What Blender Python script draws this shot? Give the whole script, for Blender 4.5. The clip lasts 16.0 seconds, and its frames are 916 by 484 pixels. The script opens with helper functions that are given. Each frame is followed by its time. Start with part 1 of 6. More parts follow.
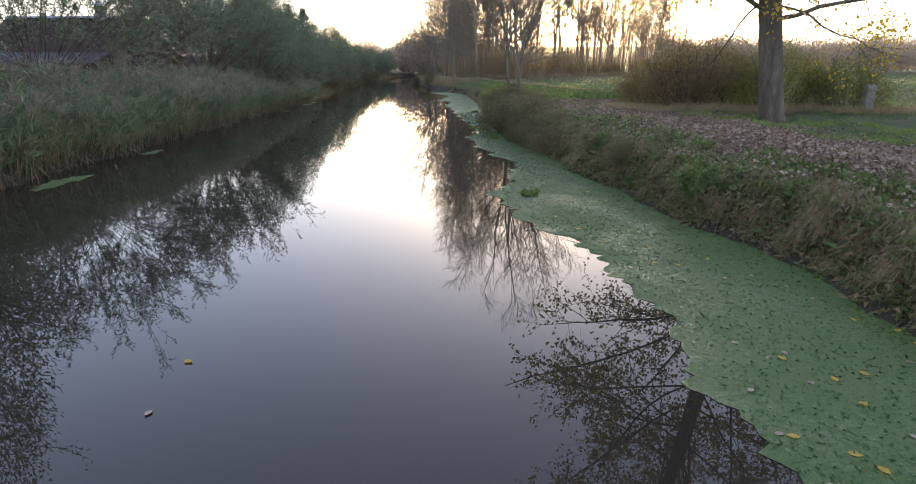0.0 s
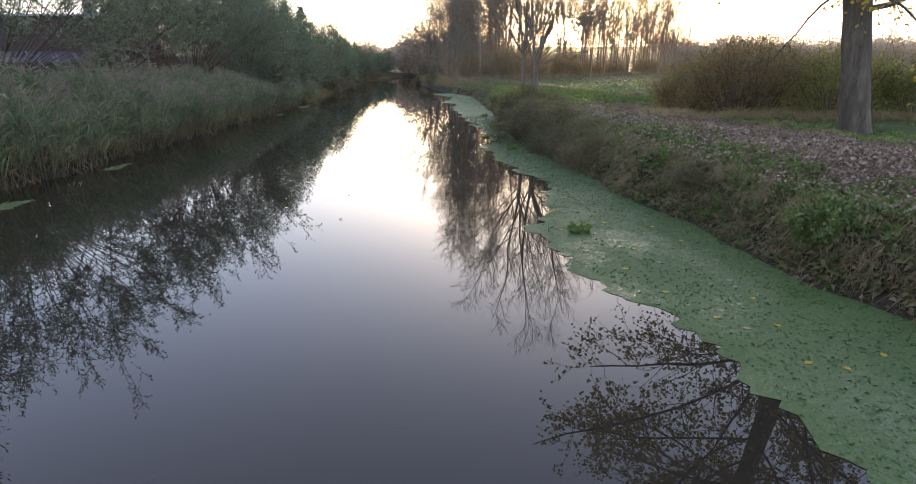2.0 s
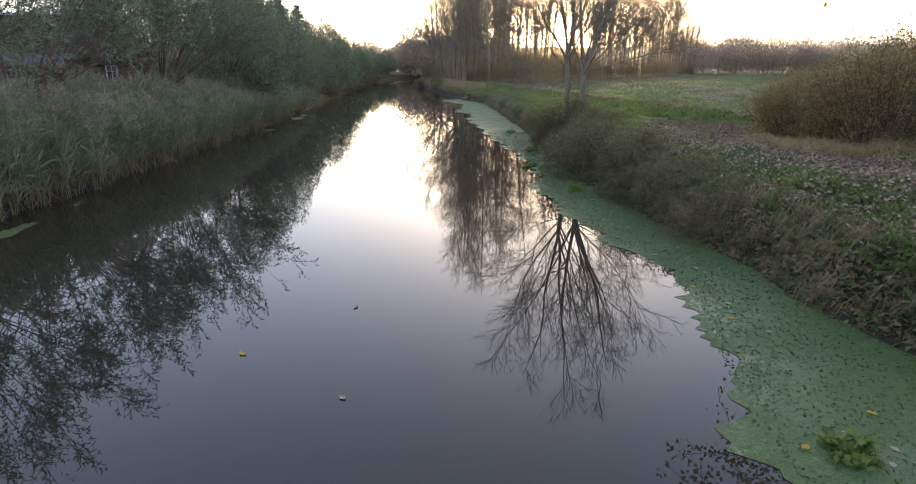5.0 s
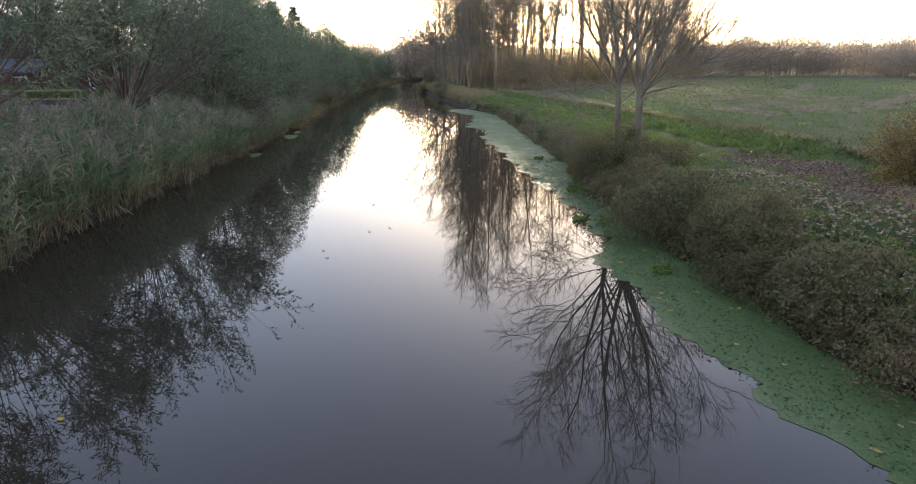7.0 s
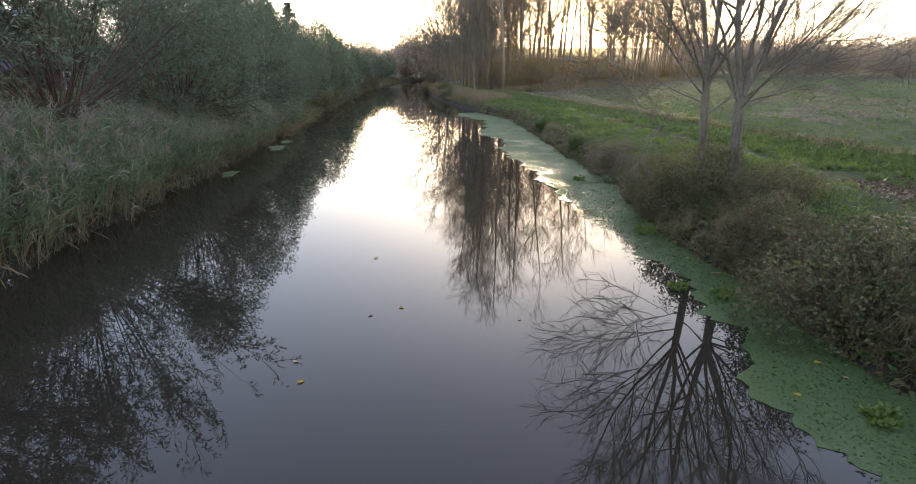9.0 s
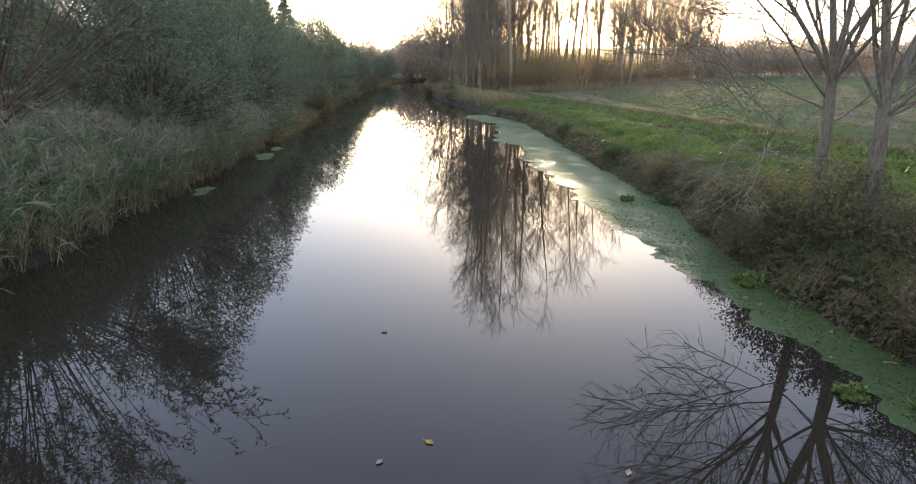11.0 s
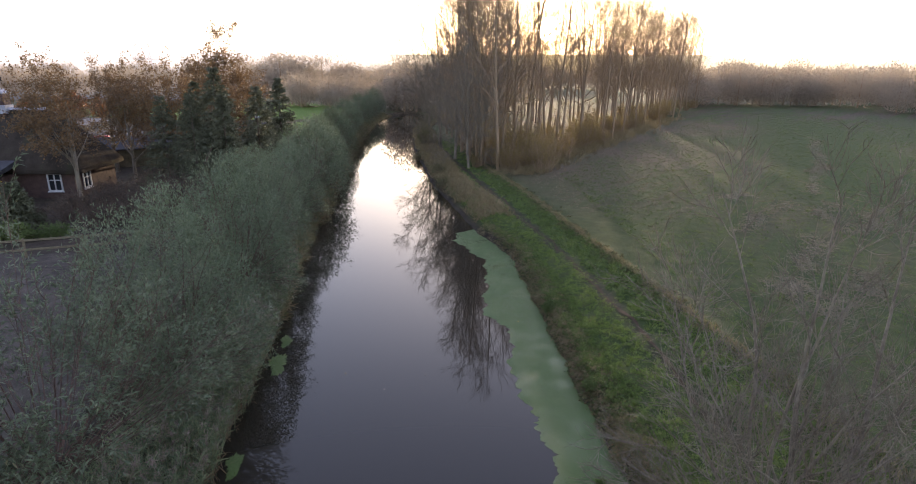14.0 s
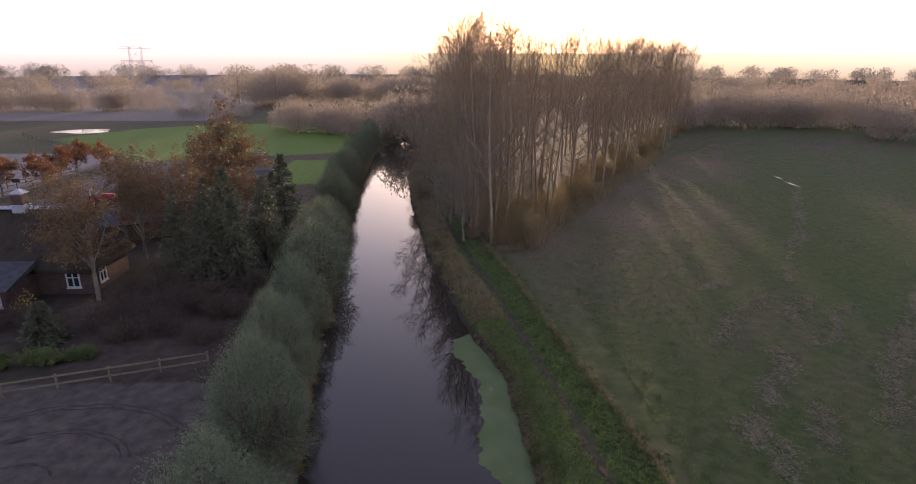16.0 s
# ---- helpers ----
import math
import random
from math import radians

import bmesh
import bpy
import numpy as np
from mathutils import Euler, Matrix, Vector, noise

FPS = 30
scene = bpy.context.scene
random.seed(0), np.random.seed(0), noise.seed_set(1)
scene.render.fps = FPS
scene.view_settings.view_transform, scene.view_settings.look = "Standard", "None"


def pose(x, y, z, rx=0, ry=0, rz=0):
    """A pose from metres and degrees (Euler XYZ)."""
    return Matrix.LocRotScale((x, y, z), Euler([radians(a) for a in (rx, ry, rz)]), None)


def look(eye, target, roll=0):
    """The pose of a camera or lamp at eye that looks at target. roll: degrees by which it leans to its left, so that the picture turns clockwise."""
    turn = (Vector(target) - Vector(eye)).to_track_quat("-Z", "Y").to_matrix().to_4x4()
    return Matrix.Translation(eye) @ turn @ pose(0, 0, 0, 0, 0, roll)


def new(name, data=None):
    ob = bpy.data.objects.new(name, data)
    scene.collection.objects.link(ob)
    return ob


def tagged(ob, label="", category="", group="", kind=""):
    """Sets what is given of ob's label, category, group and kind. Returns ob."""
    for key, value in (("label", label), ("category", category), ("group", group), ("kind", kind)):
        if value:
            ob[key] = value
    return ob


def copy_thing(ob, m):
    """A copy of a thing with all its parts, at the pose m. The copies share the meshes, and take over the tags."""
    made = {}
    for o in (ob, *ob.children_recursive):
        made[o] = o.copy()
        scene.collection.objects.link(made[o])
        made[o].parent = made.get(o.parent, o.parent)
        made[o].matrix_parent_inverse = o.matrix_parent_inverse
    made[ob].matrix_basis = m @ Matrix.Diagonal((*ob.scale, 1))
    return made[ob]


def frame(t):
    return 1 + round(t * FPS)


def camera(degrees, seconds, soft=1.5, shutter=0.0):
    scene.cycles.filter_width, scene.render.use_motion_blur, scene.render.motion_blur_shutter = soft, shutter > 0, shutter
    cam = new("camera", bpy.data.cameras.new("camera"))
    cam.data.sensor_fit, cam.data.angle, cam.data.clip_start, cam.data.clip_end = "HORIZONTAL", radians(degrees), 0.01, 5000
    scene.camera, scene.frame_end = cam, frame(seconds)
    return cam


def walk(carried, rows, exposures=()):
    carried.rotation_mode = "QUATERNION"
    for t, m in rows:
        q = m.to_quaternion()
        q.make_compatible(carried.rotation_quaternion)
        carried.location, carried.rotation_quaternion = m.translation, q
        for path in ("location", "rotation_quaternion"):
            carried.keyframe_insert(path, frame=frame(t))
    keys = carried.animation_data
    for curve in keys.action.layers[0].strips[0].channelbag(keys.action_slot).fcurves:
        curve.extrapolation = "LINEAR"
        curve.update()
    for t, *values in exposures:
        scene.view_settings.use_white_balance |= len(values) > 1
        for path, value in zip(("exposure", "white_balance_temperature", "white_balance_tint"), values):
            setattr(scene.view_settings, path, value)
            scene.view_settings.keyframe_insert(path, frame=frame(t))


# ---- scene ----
cam = camera(76.6, 16.0, soft=1.0)
METRES, EYE, TILT, LEAN, TURN = 34.0, 2.2, -16.8, 0.0, 0.0
ROWS = [
    (0.0, 0.0, 0.0, 0.0, 0.0, 0.0, -0.0),
    (0.5, -0.0024, 0.0137, 0.0041, -0.01, -0.0, -0.0),
    (1.0, -0.0055, 0.0304, 0.0092, -0.05, -0.01, 0.0),
    (1.5, -0.0087, 0.0475, 0.0143, -0.07, 0.0, 0.01),
    (2.0, -0.0124, 0.0676, 0.0205, -0.08, 0.0, 0.01),
    (2.5, -0.0161, 0.087, 0.0263, -0.09, -0.01, 0.02),
    (3.0, -0.0204, 0.1084, 0.0327, -0.12, -0.01, 0.02),
    (3.5, -0.0244, 0.1282, 0.0396, -0.13, -0.03, 0.08),
    (4.0, -0.029, 0.1502, 0.048, -0.14, -0.01, 0.05),
    (6.5, -0.0529, 0.2635, 0.0978, -0.27, 0.06, 0.07),
    (7.0, -0.0578, 0.2899, 0.1098, -0.31, 0.06, 0.08),
    (7.5, -0.0621, 0.3158, 0.1187, -0.32, 0.06, 0.08),
    (8.0, -0.0668, 0.3445, 0.1273, -0.36, 0.05, 0.09),
    (8.5, -0.0705, 0.371, 0.1346, -0.36, 0.04, 0.11),
    (9.0, -0.0745, 0.3992, 0.1419, -0.39, 0.07, 0.08),
    (11.5, -0.0912, 0.4886, 0.1656, -0.53, 0.1, -0.05),
    (12.0, -0.0933, 0.4871, 0.1757, -0.62, 0.09, -0.09),
    (12.5, -0.0942, 0.4749, 0.2124, -0.57, 0.1, -0.12),
    (13.0, -0.095, 0.4573, 0.2656, -0.55, 0.12, -0.16),
    (13.5, -0.0957, 0.4393, 0.3177, -1.01, 0.12, -0.04),
    (14.0, -0.0972, 0.4182, 0.3773, -1.8, -0.04, 0.24),
    (14.5, -0.099, 0.3983, 0.4336, -2.03, -0.24, 0.31),
    (15.0, -0.101, 0.3773, 0.4958, -2.12, -0.48, 0.36),
    (15.5, -0.1025, 0.3585, 0.5526, -2.32, -0.68, 0.43),
    (16.0, -0.1033, 0.3384, 0.6154, -2.38, -0.99, 0.44),
]
walk(cam, [(t, pose(0, 0, EYE, TILT, LEAN, TURN) @ pose(METRES * x, METRES * y, METRES * z, 90 + pitch, roll, yaw)) for t, x, y, z, yaw, pitch, roll in ROWS],
     [(0.0, 2.46, 6650, 11), (9.0, 2.54, 6850, 8), (12.0, 2.68, 6900, 9), (13.5, 2.46, 6750, 14), (14.5, 2.0, 6800, 17), (16.0, 1.72, 7050, 28)])

# ---- daylight: a low sun behind the wood, pale misty sky ----
SUN_ELEV, SUN_AZ = 3.6, 10.1          # degrees above the horizon, degrees east of the way ahead (+y)
world = bpy.data.worlds.new("sky")
scene.world = world
world.use_nodes = True
wn, wl = world.node_tree.nodes, world.node_tree.links
sky = wn.new("ShaderNodeTexSky")
sky.sky_type, sky.sun_disc = "NISHITA", False
sky.sun_elevation, sky.sun_rotation = radians(SUN_ELEV), radians(SUN_AZ)
sky.altitude, sky.air_density, sky.dust_density, sky.ozone_density = 0, 1.0, 3.0, 3.0
soften = wn.new("ShaderNodeHueSaturation")
soften.inputs["Saturation"].default_value = 0.9
wl.new(sky.outputs[0], soften.inputs["Color"])
where = wn.new("ShaderNodeTexCoord")
rise = wn.new("ShaderNodeSeparateXYZ")
wl.new(where.outputs["Generated"], rise.inputs[0])
haze = wn.new("ShaderNodeValToRGB")     # evening haze all round the sky, thickest above the horizon
while len(haze.color_ramp.elements) < 3:
    haze.color_ramp.elements.new(0.5)
for stop, (place, tone) in zip(haze.color_ramp.elements, ((0.0, (1.12, 1.05, 1.06, 1)), (0.32, (0.55, 0.57, 0.75, 1)), (0.75, (0.375, 0.385, 0.60, 1)))):
    stop.position, stop.color = place, tone
wl.new(rise.outputs["Z"], haze.inputs[0])
veil = wn.new("ShaderNodeVectorMath")
veil.operation = "MULTIPLY_ADD"
veil.inputs[1].default_value = (2.2, 2.2, 2.2)
wl.new(haze.outputs[0], veil.inputs[0])
wl.new(soften.outputs[0], veil.inputs[2])
wl.new(veil.outputs[0], wn["Background"].inputs["Color"])
wn["Background"].inputs["Strength"].default_value = 0.15

sun = bpy.data.lights.new("sun", "SUN")
sun.energy, sun.angle, sun.color = 2.1, radians(1.5), (1.0, 0.80, 0.55)
sun_lamp = new("sun", sun)
az, el = radians(SUN_AZ), radians(SUN_ELEV + 1.3)
sun_lamp.matrix_world = look((0, 0, 60), (-math.sin(az) * math.cos(el) * 50, -math.cos(az) * math.cos(el) * 50, 60 - math.sin(el) * 50))

# ---- materials ----


def material(name, rough=0.8, spec=0.3):
    m = bpy.data.materials.new(name)
    m.use_nodes = True
    b = m.node_tree.nodes["Principled BSDF"]
    b.inputs["Roughness"].default_value = rough
    b.inputs["Specular IOR Level"].default_value = spec
    return m, m.node_tree.nodes, m.node_tree.links, b


def ramp_node(n, l, fac, cols):
    r = n.new("ShaderNodeValToRGB")
    e = r.color_ramp.elements
    while len(e) < len(cols):
        e.new(0.5)
    for i, (p, c) in enumerate(cols):
        e[i].position, e[i].color = p, (*c, 1)
    if fac is not None:
        l.new(fac, r.inputs[0])
    return r


def noise_node(n, l, scale, detail=4, coord="Object", stretch=None, rough=0.6):
    tc = n.new("ShaderNodeTexCoord")
    t = n.new("ShaderNodeTexNoise")
    t.inputs["Scale"].default_value, t.inputs["Detail"].default_value, t.inputs["Roughness"].default_value = scale, detail, rough
    src = tc.outputs[coord]
    if stretch:
        mp = n.new("ShaderNodeMapping")
        mp.inputs["Scale"].default_value = stretch
        l.new(src, mp.inputs[0])
        src = mp.outputs[0]
    l.new(src, t.inputs["Vector"])
    return t.outputs[0]


def mix_rgb(n, l, fac, a, b, kind="MIX"):
    m = n.new("ShaderNodeMixRGB")
    m.blend_type = kind
    for s, v in ((0, fac), (1, a), (2, b)):
        if isinstance(v, (int, float)):
            m.inputs[s].default_value = v
        elif isinstance(v, tuple):
            m.inputs[s].default_value = (*v, 1)
        else:
            l.new(v, m.inputs[s])
    return m.outputs[0]


def bump(n, l, height, b, strength=0.5, dist=0.05):
    u = n.new("ShaderNodeBump")
    u.inputs["Strength"].default_value, u.inputs["Distance"].default_value = strength, dist
    l.new(height, u.inputs["Height"])
    l.new(u.outputs[0], b.inputs["Normal"])


def surface(name, cols, scale=6, fine=60, rough=0.85, strength=0.5, dist=0.03, stretch=None, spec=0.3):
    """A mottled solid: colours by coarse noise, broken by fine noise, with a bump."""
    m, n, l, b = material(name, rough, spec)
    coarse = noise_node(n, l, scale, 5, stretch=stretch)
    small = noise_node(n, l, fine, 4, stretch=stretch)
    r = ramp_node(n, l, coarse, cols)
    speck = ramp_node(n, l, small, [(0.3, (0.62, 0.62, 0.62)), (0.7, (1.25, 1.25, 1.25))])
    l.new(mix_rgb(n, l, 1.0, r.outputs[0], speck.outputs[0], "MULTIPLY"), b.inputs["Base Color"])
    bump(n, l, small, b, strength, dist)
    return m


def foliage(name, cols, through_light=0.35, rough=0.6, patch=0.6):
    """Leaves: each leaf its own colour, in drifts over the plant, and part of the light passes through."""
    m, n, l, b = material(name, rough, 0.3)
    g = n.new("ShaderNodeNewGeometry")
    drift = noise_node(n, l, 0.9, 3)
    f = mix_rgb(n, l, patch, g.outputs["Random Per Island"], drift)
    own, tone = n.new("ShaderNodeObjectInfo"), n.new("ShaderNodeMath")
    tone.operation = "MULTIPLY_ADD"
    tone.inputs[1].default_value, tone.inputs[2].default_value = 0.22, -0.11
    l.new(own.outputs["Random"], tone.inputs[0])
    f = mix_rgb(n, l, 1.0, f, tone.outputs[0], "ADD")
    r = ramp_node(n, l, f, cols)
    l.new(r.outputs[0], b.inputs["Base Color"])
    t = n.new("ShaderNodeBsdfTranslucent")
    l.new(r.outputs[0], t.inputs[0])
    mx = n.new("ShaderNodeMixShader")
    mx.inputs[0].default_value = through_light
    l.new(b.outputs[0], mx.inputs[1])
    l.new(t.outputs[0], mx.inputs[2])
    l.new(mx.outputs[0], n["Material Output"].inputs[0])
    return m


BARK_ALDER = surface("alder_bark", [(0.3, (0.12, 0.098, 0.07)), (0.55, (0.20, 0.17, 0.125)), (0.75, (0.22, 0.205, 0.13))], 5, 40, 0.9, 0.8, 0.02, (1, 1, 0.25))
BARK_POPLAR = surface("poplar_bark", [(0.3, (0.055, 0.044, 0.034)), (0.55, (0.115, 0.095, 0.072)), (0.75, (0.17, 0.15, 0.115))], 4, 24, 0.92, 1.0, 0.03, (1, 1, 0.16))
BARK_WOOD = surface("wood_edge_bark", [(0.3, (0.20, 0.14, 0.085)), (0.6, (0.31, 0.225, 0.14)), (0.8, (0.40, 0.30, 0.20))], 3, 20, 0.9, 0.6, 0.03, (1, 1, 0.2))
TWIG_WILLOW = surface("willow_twig", [(0.3, (0.07, 0.046, 0.037)), (0.7, (0.145, 0.094, 0.068))], 3, 30, 0.85, 0.4, 0.01)
LEAF_WILLOW = foliage("willow_leaf", [(0.15, (0.062, 0.082, 0.045)), (0.45, (0.115, 0.148, 0.085)), (0.7, (0.18, 0.215, 0.13)), (0.92, (0.24, 0.225, 0.125))], 0.3)
LEAF_REED = foliage("reed_leaf", [(0.12, (0.085, 0.12, 0.068)), (0.42, (0.165, 0.215, 0.115)), (0.68, (0.25, 0.285, 0.155)), (0.95, (0.36, 0.325, 0.175))], 0.4, patch=0.5)
REED_DRY = foliage("reed_straw", [(0.2, (0.12, 0.085, 0.048)), (0.6, (0.22, 0.16, 0.09)), (0.9, (0.32, 0.24, 0.135))], 0.2)
REED_PLUME = foliage("reed_plume", [(0.2, (0.17, 0.13, 0.11)), (0.8, (0.32, 0.26, 0.22))], 0.4)
GRASS = foliage("grass_blade", [(0.15, (0.07, 0.115, 0.026)), (0.5, (0.13, 0.19, 0.042)), (0.8, (0.20, 0.24, 0.065)), (0.95, (0.28, 0.25, 0.12))], 0.4)
MEADOW = foliage("meadow_blade", [(0.15, (0.06, 0.105, 0.03)), (0.5, (0.10, 0.15, 0.042)), (0.8, (0.15, 0.18, 0.062)), (0.95, (0.25, 0.21, 0.11))], 0.6)
GRASS_DRY = foliage("withered_grass", [(0.15, (0.14, 0.108, 0.058)), (0.55, (0.245, 0.195, 0.10)), (0.9, (0.36, 0.295, 0.165))], 0.4)
STRAW = foliage("pale_straw", [(0.15, (0.20, 0.16, 0.11)), (0.55, (0.26, 0.22, 0.15)), (0.9, (0.34, 0.29, 0.21))], 0.3)
NETTLE = foliage("herb_leaf", [(0.15, (0.055, 0.085, 0.025)), (0.55, (0.095, 0.14, 0.04)), (0.9, (0.16, 0.19, 0.065))], 0.3)
BRAMBLE = foliage("bramble_leaf", [(0.15, (0.062, 0.070, 0.033)), (0.42, (0.125, 0.135, 0.055)), (0.66, (0.165, 0.132, 0.068)), (0.95, (0.27, 0.185, 0.095))], 0.35, patch=0.45)
HEDGE = foliage("hedge_leaf", [(0.15, (0.11, 0.09, 0.04)), (0.45, (0.19, 0.15, 0.06)), (0.7, (0.27, 0.19, 0.08)), (0.93, (0.25, 0.24, 0.08))], 0.5, patch=0.4)
HEDGE_GREEN = foliage("hedge_leaf_green", [(0.15, (0.085, 0.10, 0.03)), (0.5, (0.17, 0.18, 0.05)), (0.8, (0.27, 0.25, 0.07)), (0.95, (0.36, 0.29, 0.08))], 0.55)
YELLOW = foliage("yellow_leaf", [(0.2, (0.30, 0.24, 0.03)), (0.6, (0.50, 0.38, 0.05)), (0.9, (0.45, 0.30, 0.06))], 0.45, patch=0.2)
LITTER = foliage("fallen_leaf", [(0.1, (0.08, 0.052, 0.034)), (0.4, (0.165, 0.118, 0.075)), (0.7, (0.23, 0.17, 0.12)), (0.93, (0.31, 0.25, 0.185))], 0.15, patch=0.25)
OAK = foliage("oak_leaf", [(0.15, (0.075, 0.052, 0.026)), (0.5, (0.145, 0.09, 0.042)), (0.8, (0.21, 0.125, 0.048)), (0.95, (0.13, 0.12, 0.045))], 0.3)
ORANGE = foliage("orange_leaf", [(0.2, (0.14, 0.055, 0.025)), (0.6, (0.26, 0.11, 0.038)), (0.9, (0.33, 0.16, 0.05))], 0.35, patch=0.4)
CONIFER = foliage("spruce_needles", [(0.2, (0.05, 0.058, 0.032)), (0.6, (0.09, 0.098, 0.055)), (0.9, (0.14, 0.14, 0.085))], 0.15)
# far crowns: distance haze put into the colour, paled and without specular
FAR_LEAF_HAZED = foliage("far_wood_hazed", [(0.2, (0.27, 0.225, 0.17)), (0.5, (0.32, 0.265, 0.20)), (0.8, (0.36, 0.30, 0.225))], 0.45, rough=1.0, patch=0.9)
FAR_LEAF_HAZED.node_tree.nodes["Principled BSDF"].inputs["Specular IOR Level"].default_value = 0.0
DARK_SHRUB = foliage("garden_shrub_leaf", [(0.2, (0.045, 0.036, 0.026)), (0.6, (0.075, 0.058, 0.038)), (0.9, (0.11, 0.082, 0.05))], 0.2)
IVY = foliage("undergrowth_leaf", [(0.2, (0.13, 0.10, 0.035)), (0.55, (0.24, 0.18, 0.055)), (0.85, (0.34, 0.25, 0.075))], 0.5)

# ---- geometry builders ----
rng = np.random.default_rng(7)


def mesh_object(name, V, faces, mat, parent=None, label="", smooth=False):
    """One mesh object from a vertex array and a list of face arrays (triangles or quads)."""
    faces = [np.asarray(f, dtype=np.int64) for f in faces if len(f)]
    me = bpy.data.meshes.new(name)
    V = np.asarray(V, dtype=np.float32)
    me.vertices.add(len(V))
    me.vertices.foreach_set("co", V.ravel())
    total = sum(f.size for f in faces)
    me.loops.add(total)
    me.loops.foreach_set("vertex_index", np.concatenate([f.ravel() for f in faces]).astype(np.int32))
    counts = np.concatenate([np.full(len(f), f.shape[1]) for f in faces])
    me.polygons.add(len(counts))
    me.polygons.foreach_set("loop_start", (np.cumsum(counts) - counts).astype(np.int32))
    if smooth:
        me.polygons.foreach_set("use_smooth", np.ones(len(counts), dtype=bool))
    me.update(calc_edges=True)
    me.materials.append(mat)
    ob = new(name, me)
    if parent is not None:
        ob.parent = parent
    if label:
        ob["label"] = label
    return ob


def merged(pieces):
    """Joins (V, F) pieces with faces of one size."""
    Vs, Fs, at = [], [], 0
    for V, F in pieces:
        Vs.append(V)
        Fs.append(F + at)
        at += len(V)
    return np.concatenate(Vs), np.concatenate(Fs)


def unit(v):
    return v / np.maximum(np.linalg.norm(v, axis=-1, keepdims=True), 1e-9)


def blades(P, D, L, W, sag=0.0):
    """Pointed leaves: a rhomb from each place along its direction, with a random twist and a little sag at the tip."""
    n = len(P)
    D = unit(D)
    side = unit(np.cross(D, unit(rng.normal(size=(n, 3)))))
    L, W = np.broadcast_to(L, n)[:, None], np.broadcast_to(W, n)[:, None]
    mid = P + D * L * 0.45
    tip = P + D * L - np.array([0, 0, 1.0]) * L * sag
    V = np.stack([P, mid + side * W / 2, tip, mid - side * W / 2], 1).reshape(-1, 3)
    return V, np.arange(4 * n).reshape(n, 4)


def tubes(P, R, sides):
    """Round limbs: P (m, k, 3) centre lines, R (m, k) radii."""
    m, k, _ = P.shape
    T = np.gradient(P, axis=1)
    T = unit(T)
    ref = np.where(np.abs(T[:, :1, 2:3]) > 0.9, np.array([1.0, 0, 0]), np.array([0, 0, 1.0]))
    A = unit(np.cross(T, ref))
    B = np.cross(T, A)
    a = np.arange(sides) * 2 * np.pi / sides
    ring = A[:, :, None] * np.cos(a)[:, None] + B[:, :, None] * np.sin(a)[:, None]
    V = (P[:, :, None] + ring * R[:, :, None, None]).reshape(-1, 3)
    base = (np.arange(m) * k * sides)[:, None, None]
    i = (np.arange(k - 1) * sides)[None, :, None]
    j = np.arange(sides)[None, None, :]
    jn = (j + 1) % sides
    F = np.stack([base + i + j, base + i + jn, base + i + sides + jn, base + i + sides + j], -1).reshape(-1, 4)
    return V, F


def grow(S, D, L, k, up=0.1, wiggle=0.1):
    """Centre lines that start at S along D, wander and bend upwards."""
    m = len(S)
    P = np.zeros((m, k, 3))
    P[:, 0] = S
    d = unit(D.copy())
    for i in range(1, k):
        d = unit(d + wiggle * rng.normal(size=(m, 3)) + np.array([0, 0, up]))
        P[:, i] = P[:, i - 1] + d * (L / (k - 1))[:, None]
    return P


def sprout(P, R, n, t0, t1, angle, spread, length, shorten, up, wiggle, k, thick=0.55, tip=0.25):
    """n side limbs on each limb of P, between the parts t0 and t1 of its length."""
    m, kp, _ = P.shape
    t = rng.uniform(t0, t1, (m, n)).ravel()
    own = np.repeat(np.arange(m), n)
    s = t * (kp - 1)
    i = np.minimum(s.astype(int), kp - 2)
    f = (s - i)[:, None]
    S = P[own, i] * (1 - f) + P[own, i + 1] * f
    T = unit(P[own, i + 1] - P[own, i])
    out = unit(np.cross(T, rng.normal(size=T.shape)))
    a = np.radians(angle + spread * rng.normal(size=len(t)))[:, None]
    D = T * np.cos(a) + out * np.sin(a)
    L = length * (1 - shorten * (t - t0) / (t1 - t0)) * rng.uniform(0.7, 1.2, len(t))
    Q = grow(S, D, L, k, up, wiggle)
    r0 = R[own, i] * (1 - f[:, 0]) + R[own, i + 1] * f[:, 0]
    rr = (r0 * thick)[:, None] * np.linspace(1, tip, k)[None]
    return Q, rr


def along(P, n, t0=0.1, t1=1.0):
    """n random places on each limb, and the limb's direction there."""
    m, k, _ = P.shape
    own = np.repeat(np.arange(m), n)
    s = rng.uniform(t0, t1, m * n) * (k - 1)
    i = np.minimum(s.astype(int), k - 2)
    f = (s - i)[:, None]
    return P[own, i] * (1 - f) + P[own, i + 1] * f, unit(P[own, i + 1] - P[own, i])


def thing(name, place, label, category, group="", kind=""):
    ob = new(name)
    ob.empty_display_size = 0.2
    ob.matrix_basis = place if isinstance(place, Matrix) else Matrix.Translation(place)
    return tagged(ob, label, category, group, kind)


